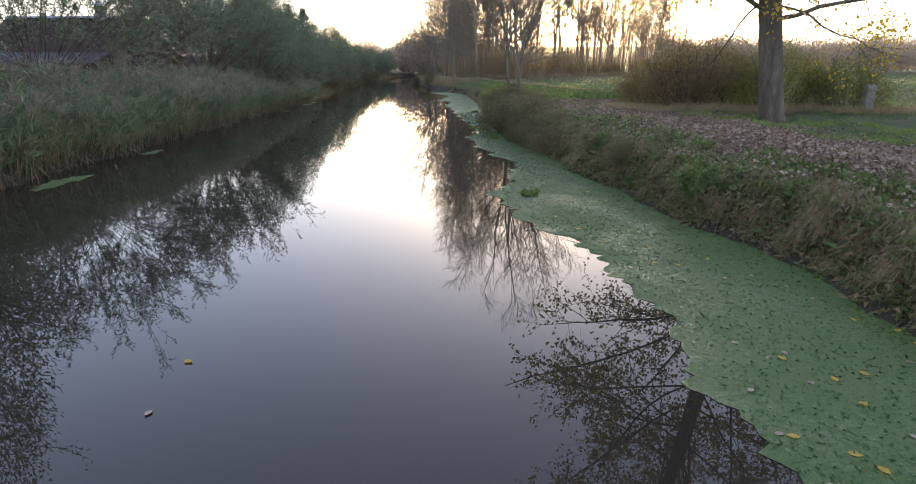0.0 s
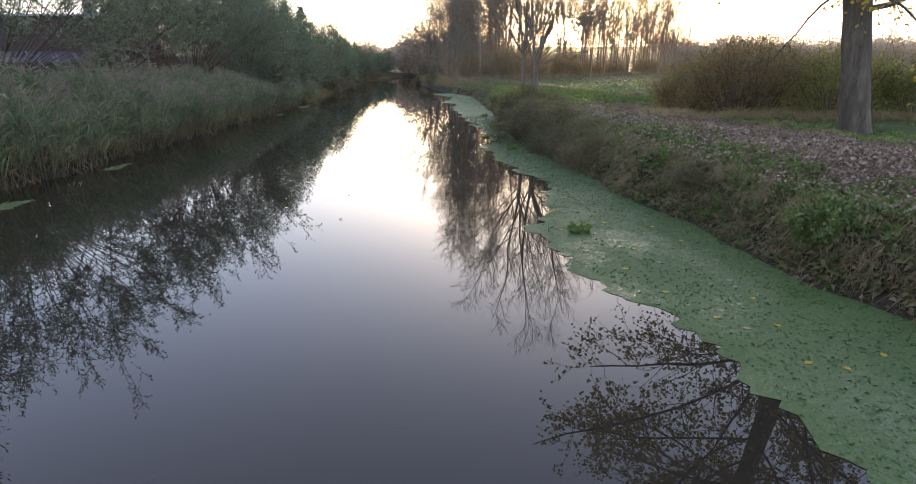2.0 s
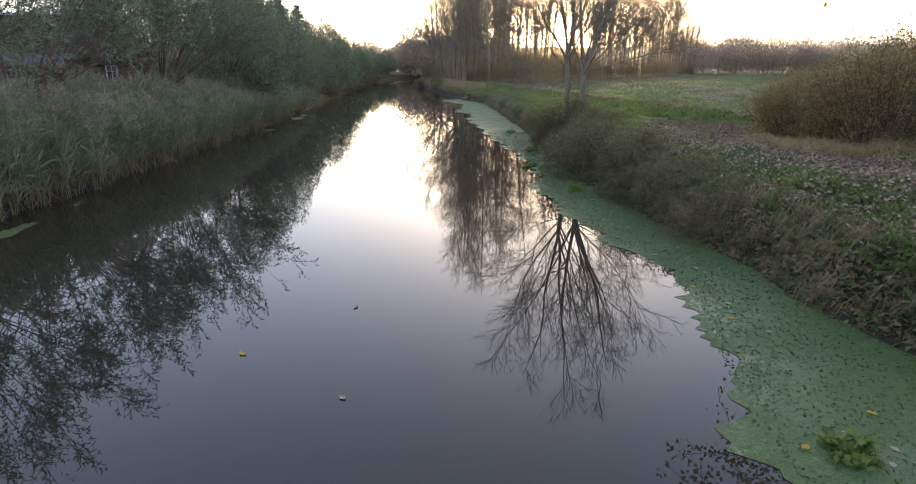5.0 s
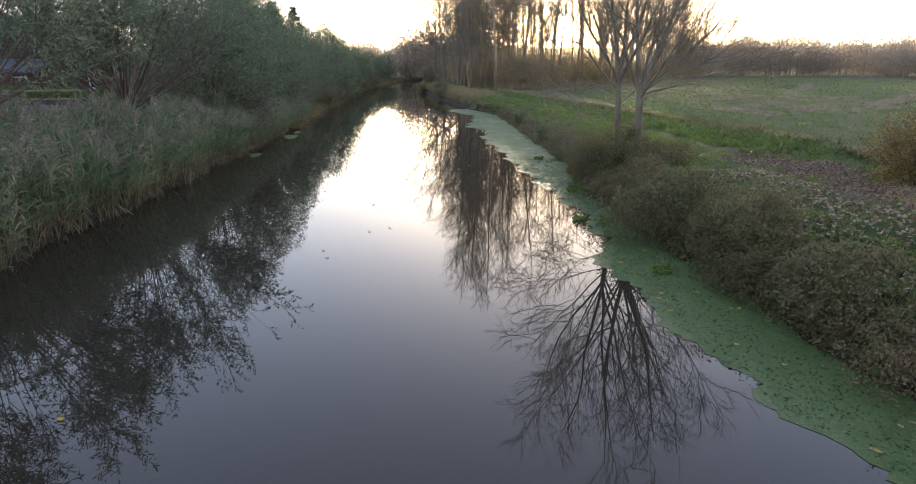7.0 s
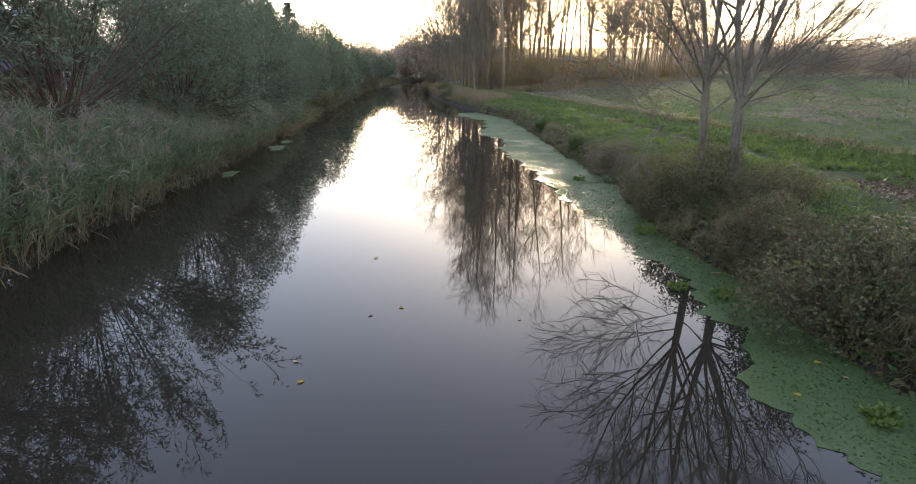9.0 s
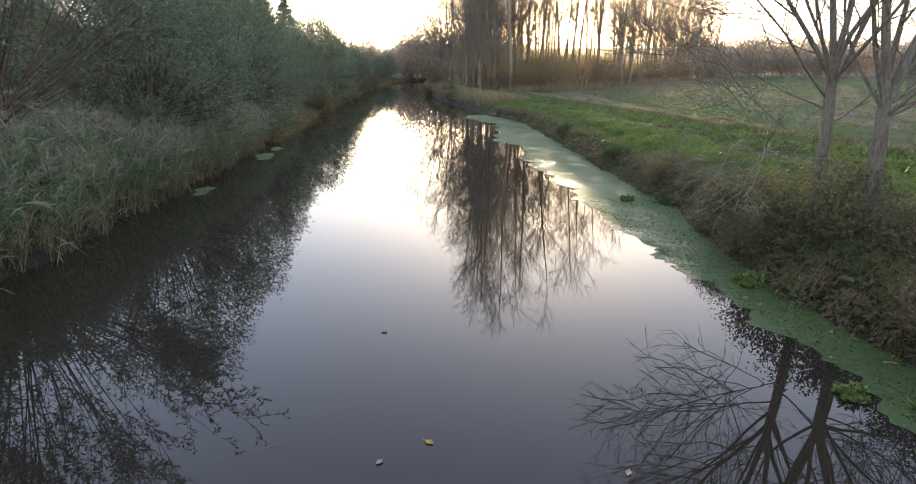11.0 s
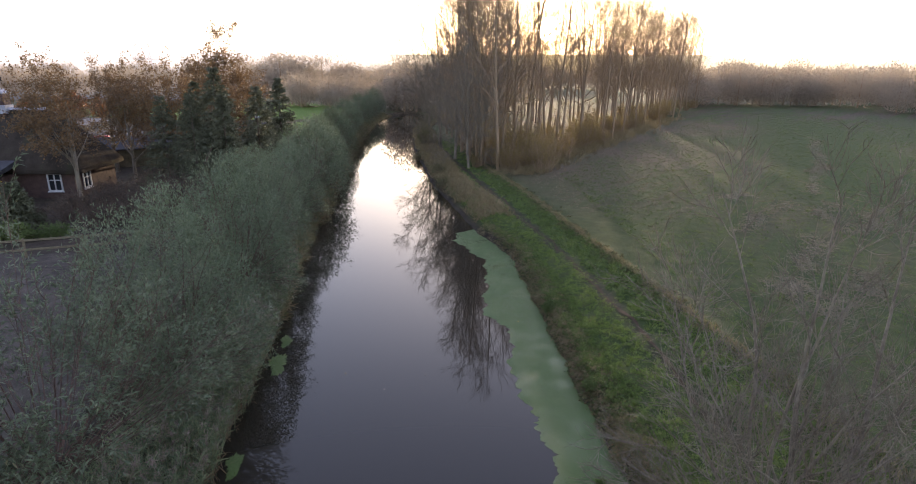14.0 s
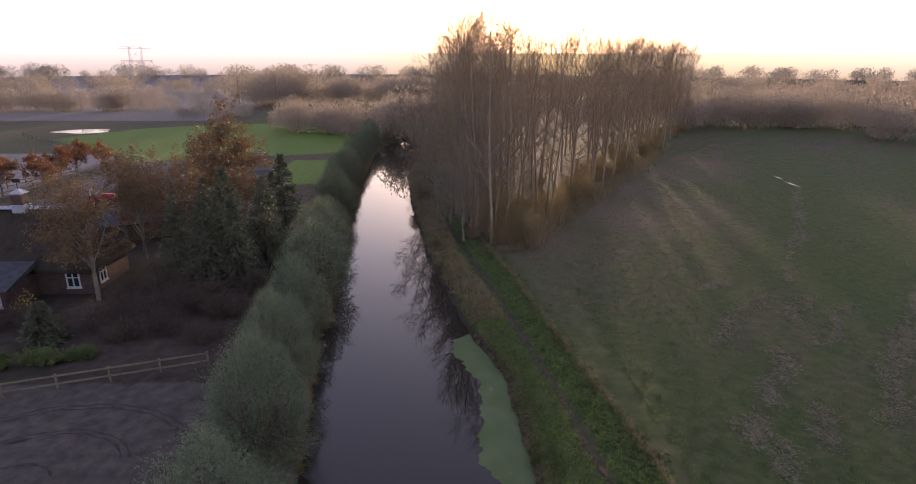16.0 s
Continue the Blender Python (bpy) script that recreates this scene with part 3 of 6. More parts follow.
def big_poplar():
    x, y = 7.5, 14.1
    root = thing("poplar_tree", (x, y, float(height(x, y)) - 0.05), "old poplar with rough grey trunk and last yellow leaves", "tree")
    k = 14
    P0 = grow(np.array([[0, 0, -0.1]]), np.array([[-0.15, 0.0, 1.0]]), np.array([15.0]), k, 0.012, 0.006)
    R0 = np.interp(np.linspace(0, 15, k), [0, 0.4, 1.2, 3, 8, 15], [0.33, 0.27, 0.25, 0.235, 0.16, 0.03])[None]
    fine = np.linspace(0, 1, 90)
    P0f = np.stack([np.interp(fine, np.linspace(0, 1, k), P0[0, :, i]) for i in range(3)], -1)[None]
    R0f = np.interp(fine * 15, [0, 0.15, 0.5, 1.2, 3, 8, 15], [0.37, 0.315, 0.272, 0.25, 0.235, 0.16, 0.03])[None]
    V, F = tubes(P0f, R0f, 40)
    # deep upright furrows in the bark
    ang = np.tile(np.arange(40) * 2 * np.pi / 40, 90)
    hgt = np.repeat(fine * 15, 40)
    rad = 1 + 0.035 * np.sin(ang * 4 + hgt * 0.5) + 0.028 * np.sin(ang * 13 + 1.2 * np.sin(hgt * 2.3)) + 0.022 * rng.normal(size=len(ang))
    core = np.repeat(P0f[0], 40, 0)
    V = core + (V - core) * rad[:, None]
    mesh_object("trunk", V, [F], BARK_POPLAR, root, smooth=True)
    P1, R1 = sprout(P0, R0, 46, 0.19, 0.85, 66, 12, 5.4, 0.4, 0.04, 0.12, 9, 0.28, 0.16)
    # the lowest boughs, over the path and the water
    Sb = np.array([[-0.15, 0, 2.62], [0.15, 0.05, 2.45], [-0.15, -0.1, 2.9], [0.1, -0.2, 3.0], [-0.1, 0.2, 3.2], [0, 0.2, 2.9], [0.1, 0.2, 3.0], [-0.1, 0.2, 3.1], [0.2, 0.1, 2.75]])
    Db = np.array([[-1, -0.1, 0.35], [1, 0.1, 0.55], [-0.9, -0.6, 0.4], [0.9, -0.5, 0.25], [-0.8, 0.7, 0.3], [0.05, 1, 0.05], [0.5, 1, 0.12], [-0.5, 1, 0.1], [1, 0.6, 0.05]])
    Sb = Sb - np.array([0.38, 0, 0.12])
    Pb = grow(Sb, Db, np.array([4.6, 4.4, 4.8, 4.4, 4.0, 4.0, 4.2, 4.0, 4.2]), 9, -0.015, 0.15)
    Rb = np.array([0.055, 0.06, 0.042, 0.036, 0.036, 0.03, 0.03, 0.028, 0.03])[:, None] * np.linspace(1, 0.2, 9)[None]
    P1, R1 = np.concatenate([P1, Pb]), np.concatenate([np.minimum(R1, 0.028), Rb])
    for q in range(len(P1)):
        V, F = tubes(P1[q:q + 1], R1[q:q + 1], 7)
        mesh_object("bough", V, [F], BARK_POPLAR, root, smooth=True)
    P2, R2 = sprout(P1, R1, 18, 0.2, 1.0, 45, 16, 1.6, 0.3, 0.0, 0.2, 6, 0.42)
    P3, R3 = sprout(P2, R2, 8, 0.15, 1.0, 42, 15, 0.6, 0.2, -0.02, 0.2, 4, 0.6, 0.6)
    V, F = merged([tubes(P2, np.clip(R2, 0.005, 0.012), 4), strands(P3, 0.007)])
    mesh_object("twig_fan", V, [F], BARK_POPLAR, root)
    A, T = along(P3, 7, 0.15, 1.0)
    keep = (rng.uniform(size=len(A)) < np.where(A[:, 2] < 3.4, 0.35, 0.8)) & ((A[:, 2] > 2.5) | (A[:, 0] > 2.0))
    A, T = A[keep], T[keep]
    D = T * 0.3 + rng.normal(size=A.shape) * 0.6 + np.array([0, 0, -0.5])
    V, F = blades(A, D, rng.uniform(0.055, 0.11, len(A)), rng.uniform(0.05, 0.09, len(A)))
    # a last bright cluster at the fork, and a hanging spray
    C = np.concatenate([rng.normal(size=(90, 3)) * np.array([0.22, 0.12, 0.22]) + np.array([-0.42, -0.35, 2.5]), rng.normal(size=(150, 3)) * np.array([0.5, 0.3, 0.16]) + np.array([1.9, -0.6, 2.1])])
    V2, F2 = blades(C, rng.normal(size=C.shape) + np.array([0, 0, -0.5]), rng.uniform(0.06, 0.11, len(C)), rng.uniform(0.05, 0.09, len(C)))
    V, F = merged([(V, F), (V2, F2)])
    mesh_object("crown", V, [F], YELLOW, root, "sparse yellow autumn leaves")


big_poplar()


def wood_poplar(seed):
    """One slender plantation poplar, bare but for a few leaves."""
    root = thing("wood_poplar", (0, 0, -500), "tall bare plantation poplar backlit by low sun", "tree", "poplar wood")
    h = 19.5
    k = 9
    P0 = grow(np.array([[0, 0, 0.0]]), np.array([[rng.normal() * 0.03, rng.normal() * 0.03, 1.0]]), np.array([h]), k, 0.04, 0.03)
    R0 = np.linspace(0.165, 0.022, k)[None]
    V, F = tubes(P0, R0, 8)
    mesh_object("trunk", V, [F], BARK_WOOD, root, smooth=True)
    P1, R1 = sprout(P0, R0, 24, 0.24, 0.98, 41, 10, 5.4, 0.45, 0.03, 0.07, 8, 0.46)
    P2, R2 = sprout(P1, R1, 8, 0.15, 1.0, 33, 10, 2.5, 0.4, 0.05, 0.11, 5, 0.55)
    V, F = merged([tubes(P1, np.maximum(R1, 0.014), 4), tubes(P2, np.maximum(R2, 0.011), 3)])
    mesh_object("branchwork", V, [F], BARK_WOOD, root)
    P3, R3 = sprout(P2, R2, 4, 0.2, 1.0, 34, 10, 1.1, 0.3, 0.05, 0.12, 4, 0.6)
    V, F = strands(P3, 0.013)
    mesh_object("twig_fan", V, [F], BARK_WOOD, root)["kind"] = "stuff"
    low = np.argsort(P1[:, 0, 2])[:17]
    A, T = along(P1[low], 17, 0.1, 1.0)
    V, F = blades(A + rng.normal(size=A.shape) * 0.25, rng.normal(size=A.shape), rng.uniform(0.07, 0.13, len(A)), rng.uniform(0.06, 0.10, len(A)))
    mesh_object("crown", V, [F], IVY, root, "few ochre leaves")
    return root


wood_kinds = [wood_poplar(s) for s in range(5)]


def in_wood(x, y):
    """The wood's plan: between the canal path and the diagonal field edge."""
    edge = 6.9 + (y - 75) * 0.61
    return (y > 72) and (x > path_x(y) + 2.6) and x < edge and (y < 140 or x > edge - 14)


count = 0
spots = []
for gy in np.arange(72.5, 176, 4.2):
    for gx in np.arange(-6, 72, 3.9):
        x, y = gx + rng.uniform(-1.3, 1.3), gy + rng.uniform(-1.3, 1.3)
        deep = x < 6.9 + (y - 75) * 0.61 - 14 and y > 96
        glade = y > 84 and -7.4 < x - y * 0.178 < 1.0 and rng.uniform() < 0.45
        if in_wood(x, y) and not glade and not (deep and rng.uniform() < 0.5):
            spots.append((x, y))
spots += [(path_x(y) + 2.4 + rng.uniform(-0.9, 0.9), y) for y in (73, 75.5, 78, 80, 82, 84, 86, 88.5, 91, 94, 97, 101, 105)]
for q, (x, y) in enumerate(spots):
    src = wood_kinds[q % 5]
    s = rng.uniform(0.92, 1.08) * (1.06 if x < 6 and y < 92 else 1.0)
    mtx = Matrix.LocRotScale((x, y, float(height(x, y)) - 0.05), Euler((rng.normal() * 0.02, rng.normal() * 0.02, rng.uniform(0, 6.28))), (s, s, s))
    if q < 5:
        src.matrix_basis = mtx
    else:
        ob = copy_thing(src, mtx)
        ob.scale = (s, s, s)


for x, y, s in ((-1.6, 80.5, 1.9), (0.8, 77.5, 1.75), (-3.2, 88.0, 2.0), (-4.6, 98.0, 1.8), (-0.4, 74.0, 1.5)):
    ob = copy_thing(alder, Matrix.Translation((x, y, float(height(x, y)) - 0.1)) @ Matrix.Rotation(x * 1.7, 4, "Z"))
    ob.scale = (s, s, s)
    tagged(ob, "broad leafless tree at the canal side of the wood", group="wood edge trees")


def willow(place, label, h, wide, lush, seed, group="bank willows", size=1.0):
    """A pollard-like willow: a short knob, many straight rods, narrow grey-green leaves."""
    root = thing("willow_tree", place, label, "willow", group)
    k = 6
    P0 = grow(np.array([[0, 0, -0.3]]), np.array([[0, 0, 1.0]]), np.array([1.6]), k, 0, 0.05)
    R0 = np.linspace(0.34, 0.30, k)[None]
    V, F = tubes(P0, R0, 10)
    mesh_object("trunk", V, [F], BARK_POPLAR, root, smooth=True)
    n0 = 110
    a = rng.uniform(0, 2 * np.pi, n0)
    th = np.arccos(1 - rng.uniform(0, 1, n0) * (1 - math.cos(math.radians(98))))
    reach = 1 / np.sqrt((np.sin(th) / wide) ** 2 + (np.cos(th) / h) ** 2)
    D = np.stack([np.cos(a) * np.sin(th), np.sin(a) * np.sin(th), np.cos(th) + 0.12], -1)
    S = np.stack([np.cos(a) * 0.25, np.sin(a) * 0.25, rng.uniform(0.5, 1.35, n0)], -1)
    P1 = grow(S, D, reach * rng.uniform(0.72, 1.0, n0), 7, -0.01, 0.06)
    R1 = np.linspace(0.035, 0.006, 7)[None] * np.ones((n0, 1))
    P2, R2 = sprout(P1, R1, 8, 0.3, 1.0, 36, 12, 1.1, 0.3, 0.06, 0.12, 4, 0.5)
    V, F = merged([tubes(P1, R1, 3), strands(P2, 0.017)])
    mesh_object("branchwork", V, [F], TWIG_WILLOW, root)
    A, T = along(P2, lush // 2, 0.0, 1.0)
    A = A + rng.normal(size=A.shape) * 0.09
    D = T * 0.7 + rng.normal(size=A.shape) * 0.55 + np.array([0, 0, 0.1])
    # rounded lobes of foliage over the rods
    lobes = [(0.52 * math.cos(q * 1.57 + seed), 0.52 * math.sin(q * 1.57 + seed), 0.26, 0.46) for q in range(4)]
    lobes += [(0.36 * math.cos(q * 2.1 + 2 * seed), 0.36 * math.sin(q * 2.1 + 2 * seed), 0.50, 0.42) for q in range(3)]
    lobes += [(0.08, 0.05, 0.68, 0.33), (0.6 * math.cos(seed + 0.8), 0.6 * math.sin(seed + 0.8), 0.1, 0.36)]
    C = np.array(lobes)
    per = lush * 150
    for q, (cx, cy, cz, r) in enumerate(lobes):
        U = unit(rng.normal(size=(per, 3)))
        U = U[U[:, 2] > -0.55]
        ragged = 1 + 0.10 * np.sin(U[:, 0] * 7 + seed + q) * np.sin(U[:, 1] * 6 + q) + 0.08 * np.sin(U[:, 2] * 9)
        ragged = ragged + 0.16 * np.maximum(0, np.sin(U[:, 0] * 23 + 5 * q) * np.sin(U[:, 1] * 21 + seed) * np.sin(U[:, 2] * 19)) ** 0.5 - 0.05
        N = np.array([cx, cy, cz]) + U * (r * ragged * (1.06 - 0.42 * rng.uniform(0, 1, len(U)) ** 2))[:, None]
        d = np.linalg.norm(N[:, None] - C[None, :, :3], axis=2) / C[None, :, 3]
        d[:, q] = 9
        ok = d.min(1) > 0.72
        A = np.concatenate([A, N[ok] * np.array([wide, wide, h]) + np.array([0, 0, 0.35])])
        D = np.concatenate([D, U[ok] * 0.55 + rng.normal(size=(ok.sum(), 3)) * 0.42 + np.array([0, 0, 0.4])])
    full = rng.uniform(size=len(A)) < np.interp(A[:, 2] / h, [0.0, 0.15, 0.35], [0.5, 0.7, 1.0])
    A, D = A[full], D[full]
    V, F = blades(A, D, rng.uniform(0.10, 0.20, len(A)) * size, rng.uniform(0.028, 0.048, len(A)) * size, 0.1)
    V[:, 2] = np.maximum(V[:, 2], -0.45)
    mesh_object("crown", V, [F], LEAF_WILLOW, root)
    return root


def put_copy(src, x, y, s, turn, lift=-0.1, sz=1.0):
    ob = copy_thing(src, Matrix.Translation((x, y, float(height(x, y)) + lift)) @ Matrix.Rotation(turn, 4, "Z"))
    ob.scale = (s, s, s * sz)
    return ob


w1 = willow((-11.9, 40.9, 0.6), "dense grey-green willow overhanging the canal bank", 5.9, 2.65, 34, 1, size=0.85)
w2 = willow((-11.4, 33.6, 0.6), "dense grey-green willow overhanging the canal bank", 5.9, 2.8, 38, 2, size=0.8)
w4 = willow((-13.3, 62.6, 0.6), "dense grey-green willow overhanging the canal bank", 5.4, 3.0, 13, 5, size=1.35)
put_copy(w2, -12.7, 47.6, 0.9, 2.3)
put_copy(w1, -13.0, 54.4, 0.86, 1.1)
for q, (x, y, s) in enumerate([(-14.4, 70.5, 1.12), (-14.8, 78.0, 0.82), (-15.6, 86, 1.08), (-16.4, 94, 0.85), (-17.2, 103, 1.05), (-17.3, 112, 0.85), (-17.4, 122, 1.05), (-16.8, 133, 0.9), (-17.0, 143, 1.1)]):
    put_copy(w4, x, y, s * 0.84, q * 1.3)


def pollard(place, label, leafy, clear):
    """A pollard willow: a swollen knob and a fan of long straight rods, leafy towards their tips. clear: the bare part of the rods."""
    root = thing("pollard_willow", place, label, "willow", "pollard willows")
    P0 = grow(np.array([[0, 0, -0.3]]), np.array([[0.05, 0, 1.0]]), np.array([1.5]), 8, 0, 0.04)
    V, F = tubes(P0, np.array([[0.24, 0.2, 0.2, 0.22, 0.26, 0.33, 0.31, 0.12]]), 12)
    V = V + rng.normal(size=V.shape) * 0.012
    mesh_object("trunk", V, [F], BARK_POPLAR, root, "knobbly pollarded trunk", smooth=True)
    n0 = 52 if clear > 0.5 else 70
    a = rng.uniform(0, 2 * np.pi, n0)
    th = np.radians(64) * np.sqrt(rng.uniform(0.0, 1, n0))
    D = np.stack([np.cos(a) * np.sin(th) + 0.2, np.sin(a) * np.sin(th), np.cos(th)], -1)
    S = np.stack([np.cos(a) * 0.24, np.sin(a) * 0.24, rng.uniform(0.95, 1.25, n0)], -1)
    P1 = grow(S, D, rng.uniform(4.0, 6.4, n0) * (1 - 0.35 * th), 9, 0.012, 0.03)
    R1 = np.linspace(0.017, 0.005, 9)[None] * rng.uniform(0.6, 1.2, (n0, 1))
    P2, R2 = sprout(P1, R1, 10, clear, 1.0, 27, 9, 1.15, 0.4, 0.03, 0.10, 5, 0.6)
    P3, R3 = sprout(P2, R2, 3, 0.2, 1.0, 30, 9, 0.42, 0.2, 0.02, 0.12, 3, 0.6)
    V, F = merged([tubes(P1, R1, 5), strands(P2, 0.012), strands(P3, 0.007)])
    mesh_object("rodwork", V, [F], TWIG_WILLOW, root, "purple-brown willow rods")
    A, T = along(P3, leafy, 0.1, 1.0)
    A2, T2 = along(P2, leafy + 2, 0.2, 1.0)
    A, T = np.concatenate([A, A2]), np.concatenate([T, T2])
    V, F = blades(A, T * 0.8 + rng.normal(size=A.shape) * 0.5, rng.uniform(0.08, 0.16, len(A)), rng.uniform(0.02, 0.034, len(A)), 0.15)
    mesh_object("crown", V, [F], LEAF_WILLOW, root)
    return root


p1 = pollard((-12.2, 17.6, 0.6), "pollard willow with long purple-brown rods, leafy at the tips", 8, 0.6)
put_copy(p1, -12.2, 22.2, 1.05, 1.2)
pollard((-11.7, 28.3, 0.6), "thickly leaved pollard willow behind the reeds", 7, 0.45).scale = (1.12, 1.12, 1.12)
put_copy(w1, -12.2, 11.4, 1.1, 3.0, sz=1.2)
put_copy(w1, -12.6, 6.5, 1.1, 1.0)


def spruce(place, h, wide, label):
    root = thing("spruce_tree", place, label, "conifer", "garden spruces")
    V, F = tubes(np.array([[[0, 0, -0.2], [0, 0, h * 0.5], [0, 0, h]]]), np.array([[0.16, 0.1, 0.01]]), 7)
    mesh_object("trunk", V, [F], BARK_POPLAR, root, smooth=True)
    n0 = 280
    t = rng.uniform(0.04, 0.99, n0)
    a = rng.uniform(0, 2 * np.pi, n0)
    L = wide * (1 - t) ** 0.8 * rng.uniform(0.75, 1.15, n0) + 0.15
    D = np.stack([np.cos(a), np.sin(a), np.full(n0, -0.05)], -1)
    P1 = grow(np.stack([np.zeros(n0), np.zeros(n0), t * h], -1), D, L, 6, -0.02, 0.06)
    A, T = along(P1, 40, 0.1, 1.0)
    D = T * 0.8 + rng.normal(size=A.shape) * 0.5 + np.array([0, 0, -0.35])
    V, F = blades(A, D, rng.uniform(0.16, 0.36, len(A)), rng.uniform(0.05, 0.10, len(A)))
    mesh_object("crown", V, [F], CONIFER, root)
    return root


s1 = spruce((-19.4, 77.8, 0.6), 8.6, 2.4, "dark narrow spruce in the garden")
s2 = spruce((-20.9, 64.8, 0.6), 9.7, 3.0, "dark dense spruce in the garden")
for src, x, y, s in ((s2, -23.0, 66.0, 0.88), (s1, -19.6, 62.5, 0.9), (s2, -18.6, 67.5, 0.85), (s1, -21.2, 80.5, 0.72), (s2, -21.6, 61.6, 0.8), (s2, -24.5, 63.2, 0.78), (s2, -19.4, 71.0, 0.8)):
    put_copy(src, x, y, s, x)


def crown_tree(name, place, label, h, wide, leaf, dense, group="", bark=BARK_ALDER, size=0.12, bole=0.25, k_leaf=1.0):
    """A broad-crowned tree with a trunk, limbs and many single leaves."""
    root = thing(name, place, label, "tree", group)
    k = 6
    P0 = grow(np.array([[0, 0, -0.2]]), np.array([[0.02, 0.03, 1.0]]), np.array([h * 0.75]), k, 0.02, 0.05)
    R0 = np.linspace(h * 0.022, h * 0.006, k)[None]
    P1, R1 = sprout(P0, R0, 16, bole, 1.0, 55, 14, wide * 1.15, 0.3, 0.10, 0.10, 7, 0.6)
    P2, R2 = sprout(P1, R1, 9, 0.2, 1.0, 42, 14, wide * 0.5, 0.3, 0.06, 0.15, 5, 0.55)
    V, F = tubes(P0, R0, 9)
    mesh_object("trunk", V, [F], bark, root, smooth=True)
    P3, R3 = sprout(P2, R2, 4, 0.3, 1.0, 40, 14, wide * 0.25, 0.3, 0.04, 0.18, 4, 0.6, 0.6)
    V, F = merged([tubes(P1, R1, 4), strands(P2, 0.02), strands(P3, 0.012)])
    mesh_object("branchwork", V, [F], bark, root)
    A, T = along(P3, dense, 0.1, 1.0)
    A = A + rng.normal(size=A.shape) * 0.08 * wide / 3
    V, F = blades(A, rng.normal(size=A.shape) + np.array([0, 0, -0.3]), rng.uniform(0.7, 1.3, len(A)) * size, rng.uniform(0.5, 0.9, len(A)) * size)
    mesh_object("crown", V, [F], leaf, root)
    return root


oak = crown_tree("oak_tree", (-28.6, 82.0, 0.6), "large brown autumn oak beside the yard", 11.5, 5.9, OAK, 30, "garden trees", size=0.19)
birch = crown_tree("garden_tree", (-29.6, 59.8, 0.6), "thin orange-brown autumn tree by the house", 8.6, 4.2, OAK, 16, "garden trees", size=0.145)
put_copy(birch, -26.4, 69.0, 1.0, 1.0)
put_copy(birch, -30.4, 69.5, 0.85, 4.0)
put_copy(birch, -33.5, 72.5, 1.0, 2.2)
put_copy(oak, -24.5, 74.0, 0.72, 2.0)
ot = crown_tree("maple_tree", (-58.0, 99.0, 0.6), "small bright orange tree along the drive", 5.2, 2.2, ORANGE, 7, "drive trees", size=0.2, bole=0.35)
for x, y, s in ((-60.5, 94.5, 1.1), (-58.4, 104.0, 1.0), (-58.8, 109.0, 1.05), (-57.4, 114.0, 0.9), (-62.5, 90.5, 1.0)):
    put_copy(ot, x, y, s, x)


def shrub(name, place, label, rx, ry, h, leaf, count, size, group="", stems=40, bark=TWIG_WILLOW, category="shrub", leaf_name="crown", mantle=0):
    """A rounded, ragged shrub: stems from the base, leaves in clumps towards the outside."""
    root = thing(name, place, label, category, group)
    a = rng.uniform(0, 2 * np.pi, stems)
    s = np.sqrt(rng.uniform(0.02, 1, stems))
    D = np.stack([np.cos(a) * s * rx, np.sin(a) * s * ry, h * (1.05 - 0.45 * s)], -1)
    S = np.stack([np.cos(a) * s * rx * 0.45, np.sin(a) * s * ry * 0.45, np.full(stems, -0.05)], -1)
    P1 = grow(S, D - S, np.linalg.norm(D - S, axis=1) * rng.uniform(0.75, 1.05, stems), 6, 0.0, 0.10)
    R1 = np.linspace(0.018, 0.005, 6)[None] * np.ones((stems, 1)) * max(0.5, h / 2)
    P2, R2 = sprout(P1, R1, 7, 0.2, 1.0, 48, 14, 0.28 * h, 0.3, 0.04, 0.18, 4, 0.6)
    V, F = merged([tubes(P1, R1, 3), strands(P2, 0.009 * max(0.6, h / 2))])
    mesh_object("stemwork", V, [F], bark, root)
    per = max(1, int(count / len(P2)))
    A, T = along(P2, per, 0.1, 1.0)
    A = A + rng.normal(size=A.shape) * 0.035 * h
    if mantle:
        # leaves in rounded bosses over the outside
        U = unit(rng.normal(size=(mantle, 3)))
        U = U[U[:, 2] > -0.15]
        boss = 0.86 + 0.13 * np.sin(U[:, 0] * 6 + rx) * np.sin(U[:, 1] * 5 + h) + 0.09 * np.sin(U[:, 0] * 13 + 2) * np.sin(U[:, 2] * 11 + 1) * np.sin(U[:, 1] * 12)
        M = U * (boss * (1.04 - 0.34 * rng.uniform(0, 1, len(U)) ** 2))[:, None] * np.array([rx, ry, h])
        A, T = np.concatenate([A, M]), np.concatenate([T, U])
    V, F = blades(A, T * 0.3 + rng.normal(size=A.shape) * 0.6, rng.uniform(0.7, 1.3, len(A)) * size, rng.uniform(0.45, 0.8, len(A)) * size)
    V[:, 2] = np.maximum(V[:, 2], -0.1)
    mesh_object(leaf_name, V, [F], leaf, root)
    return root


def at_ground(x, y, lift=0.0):
    return (x, y, float(height(x, y)) + lift)


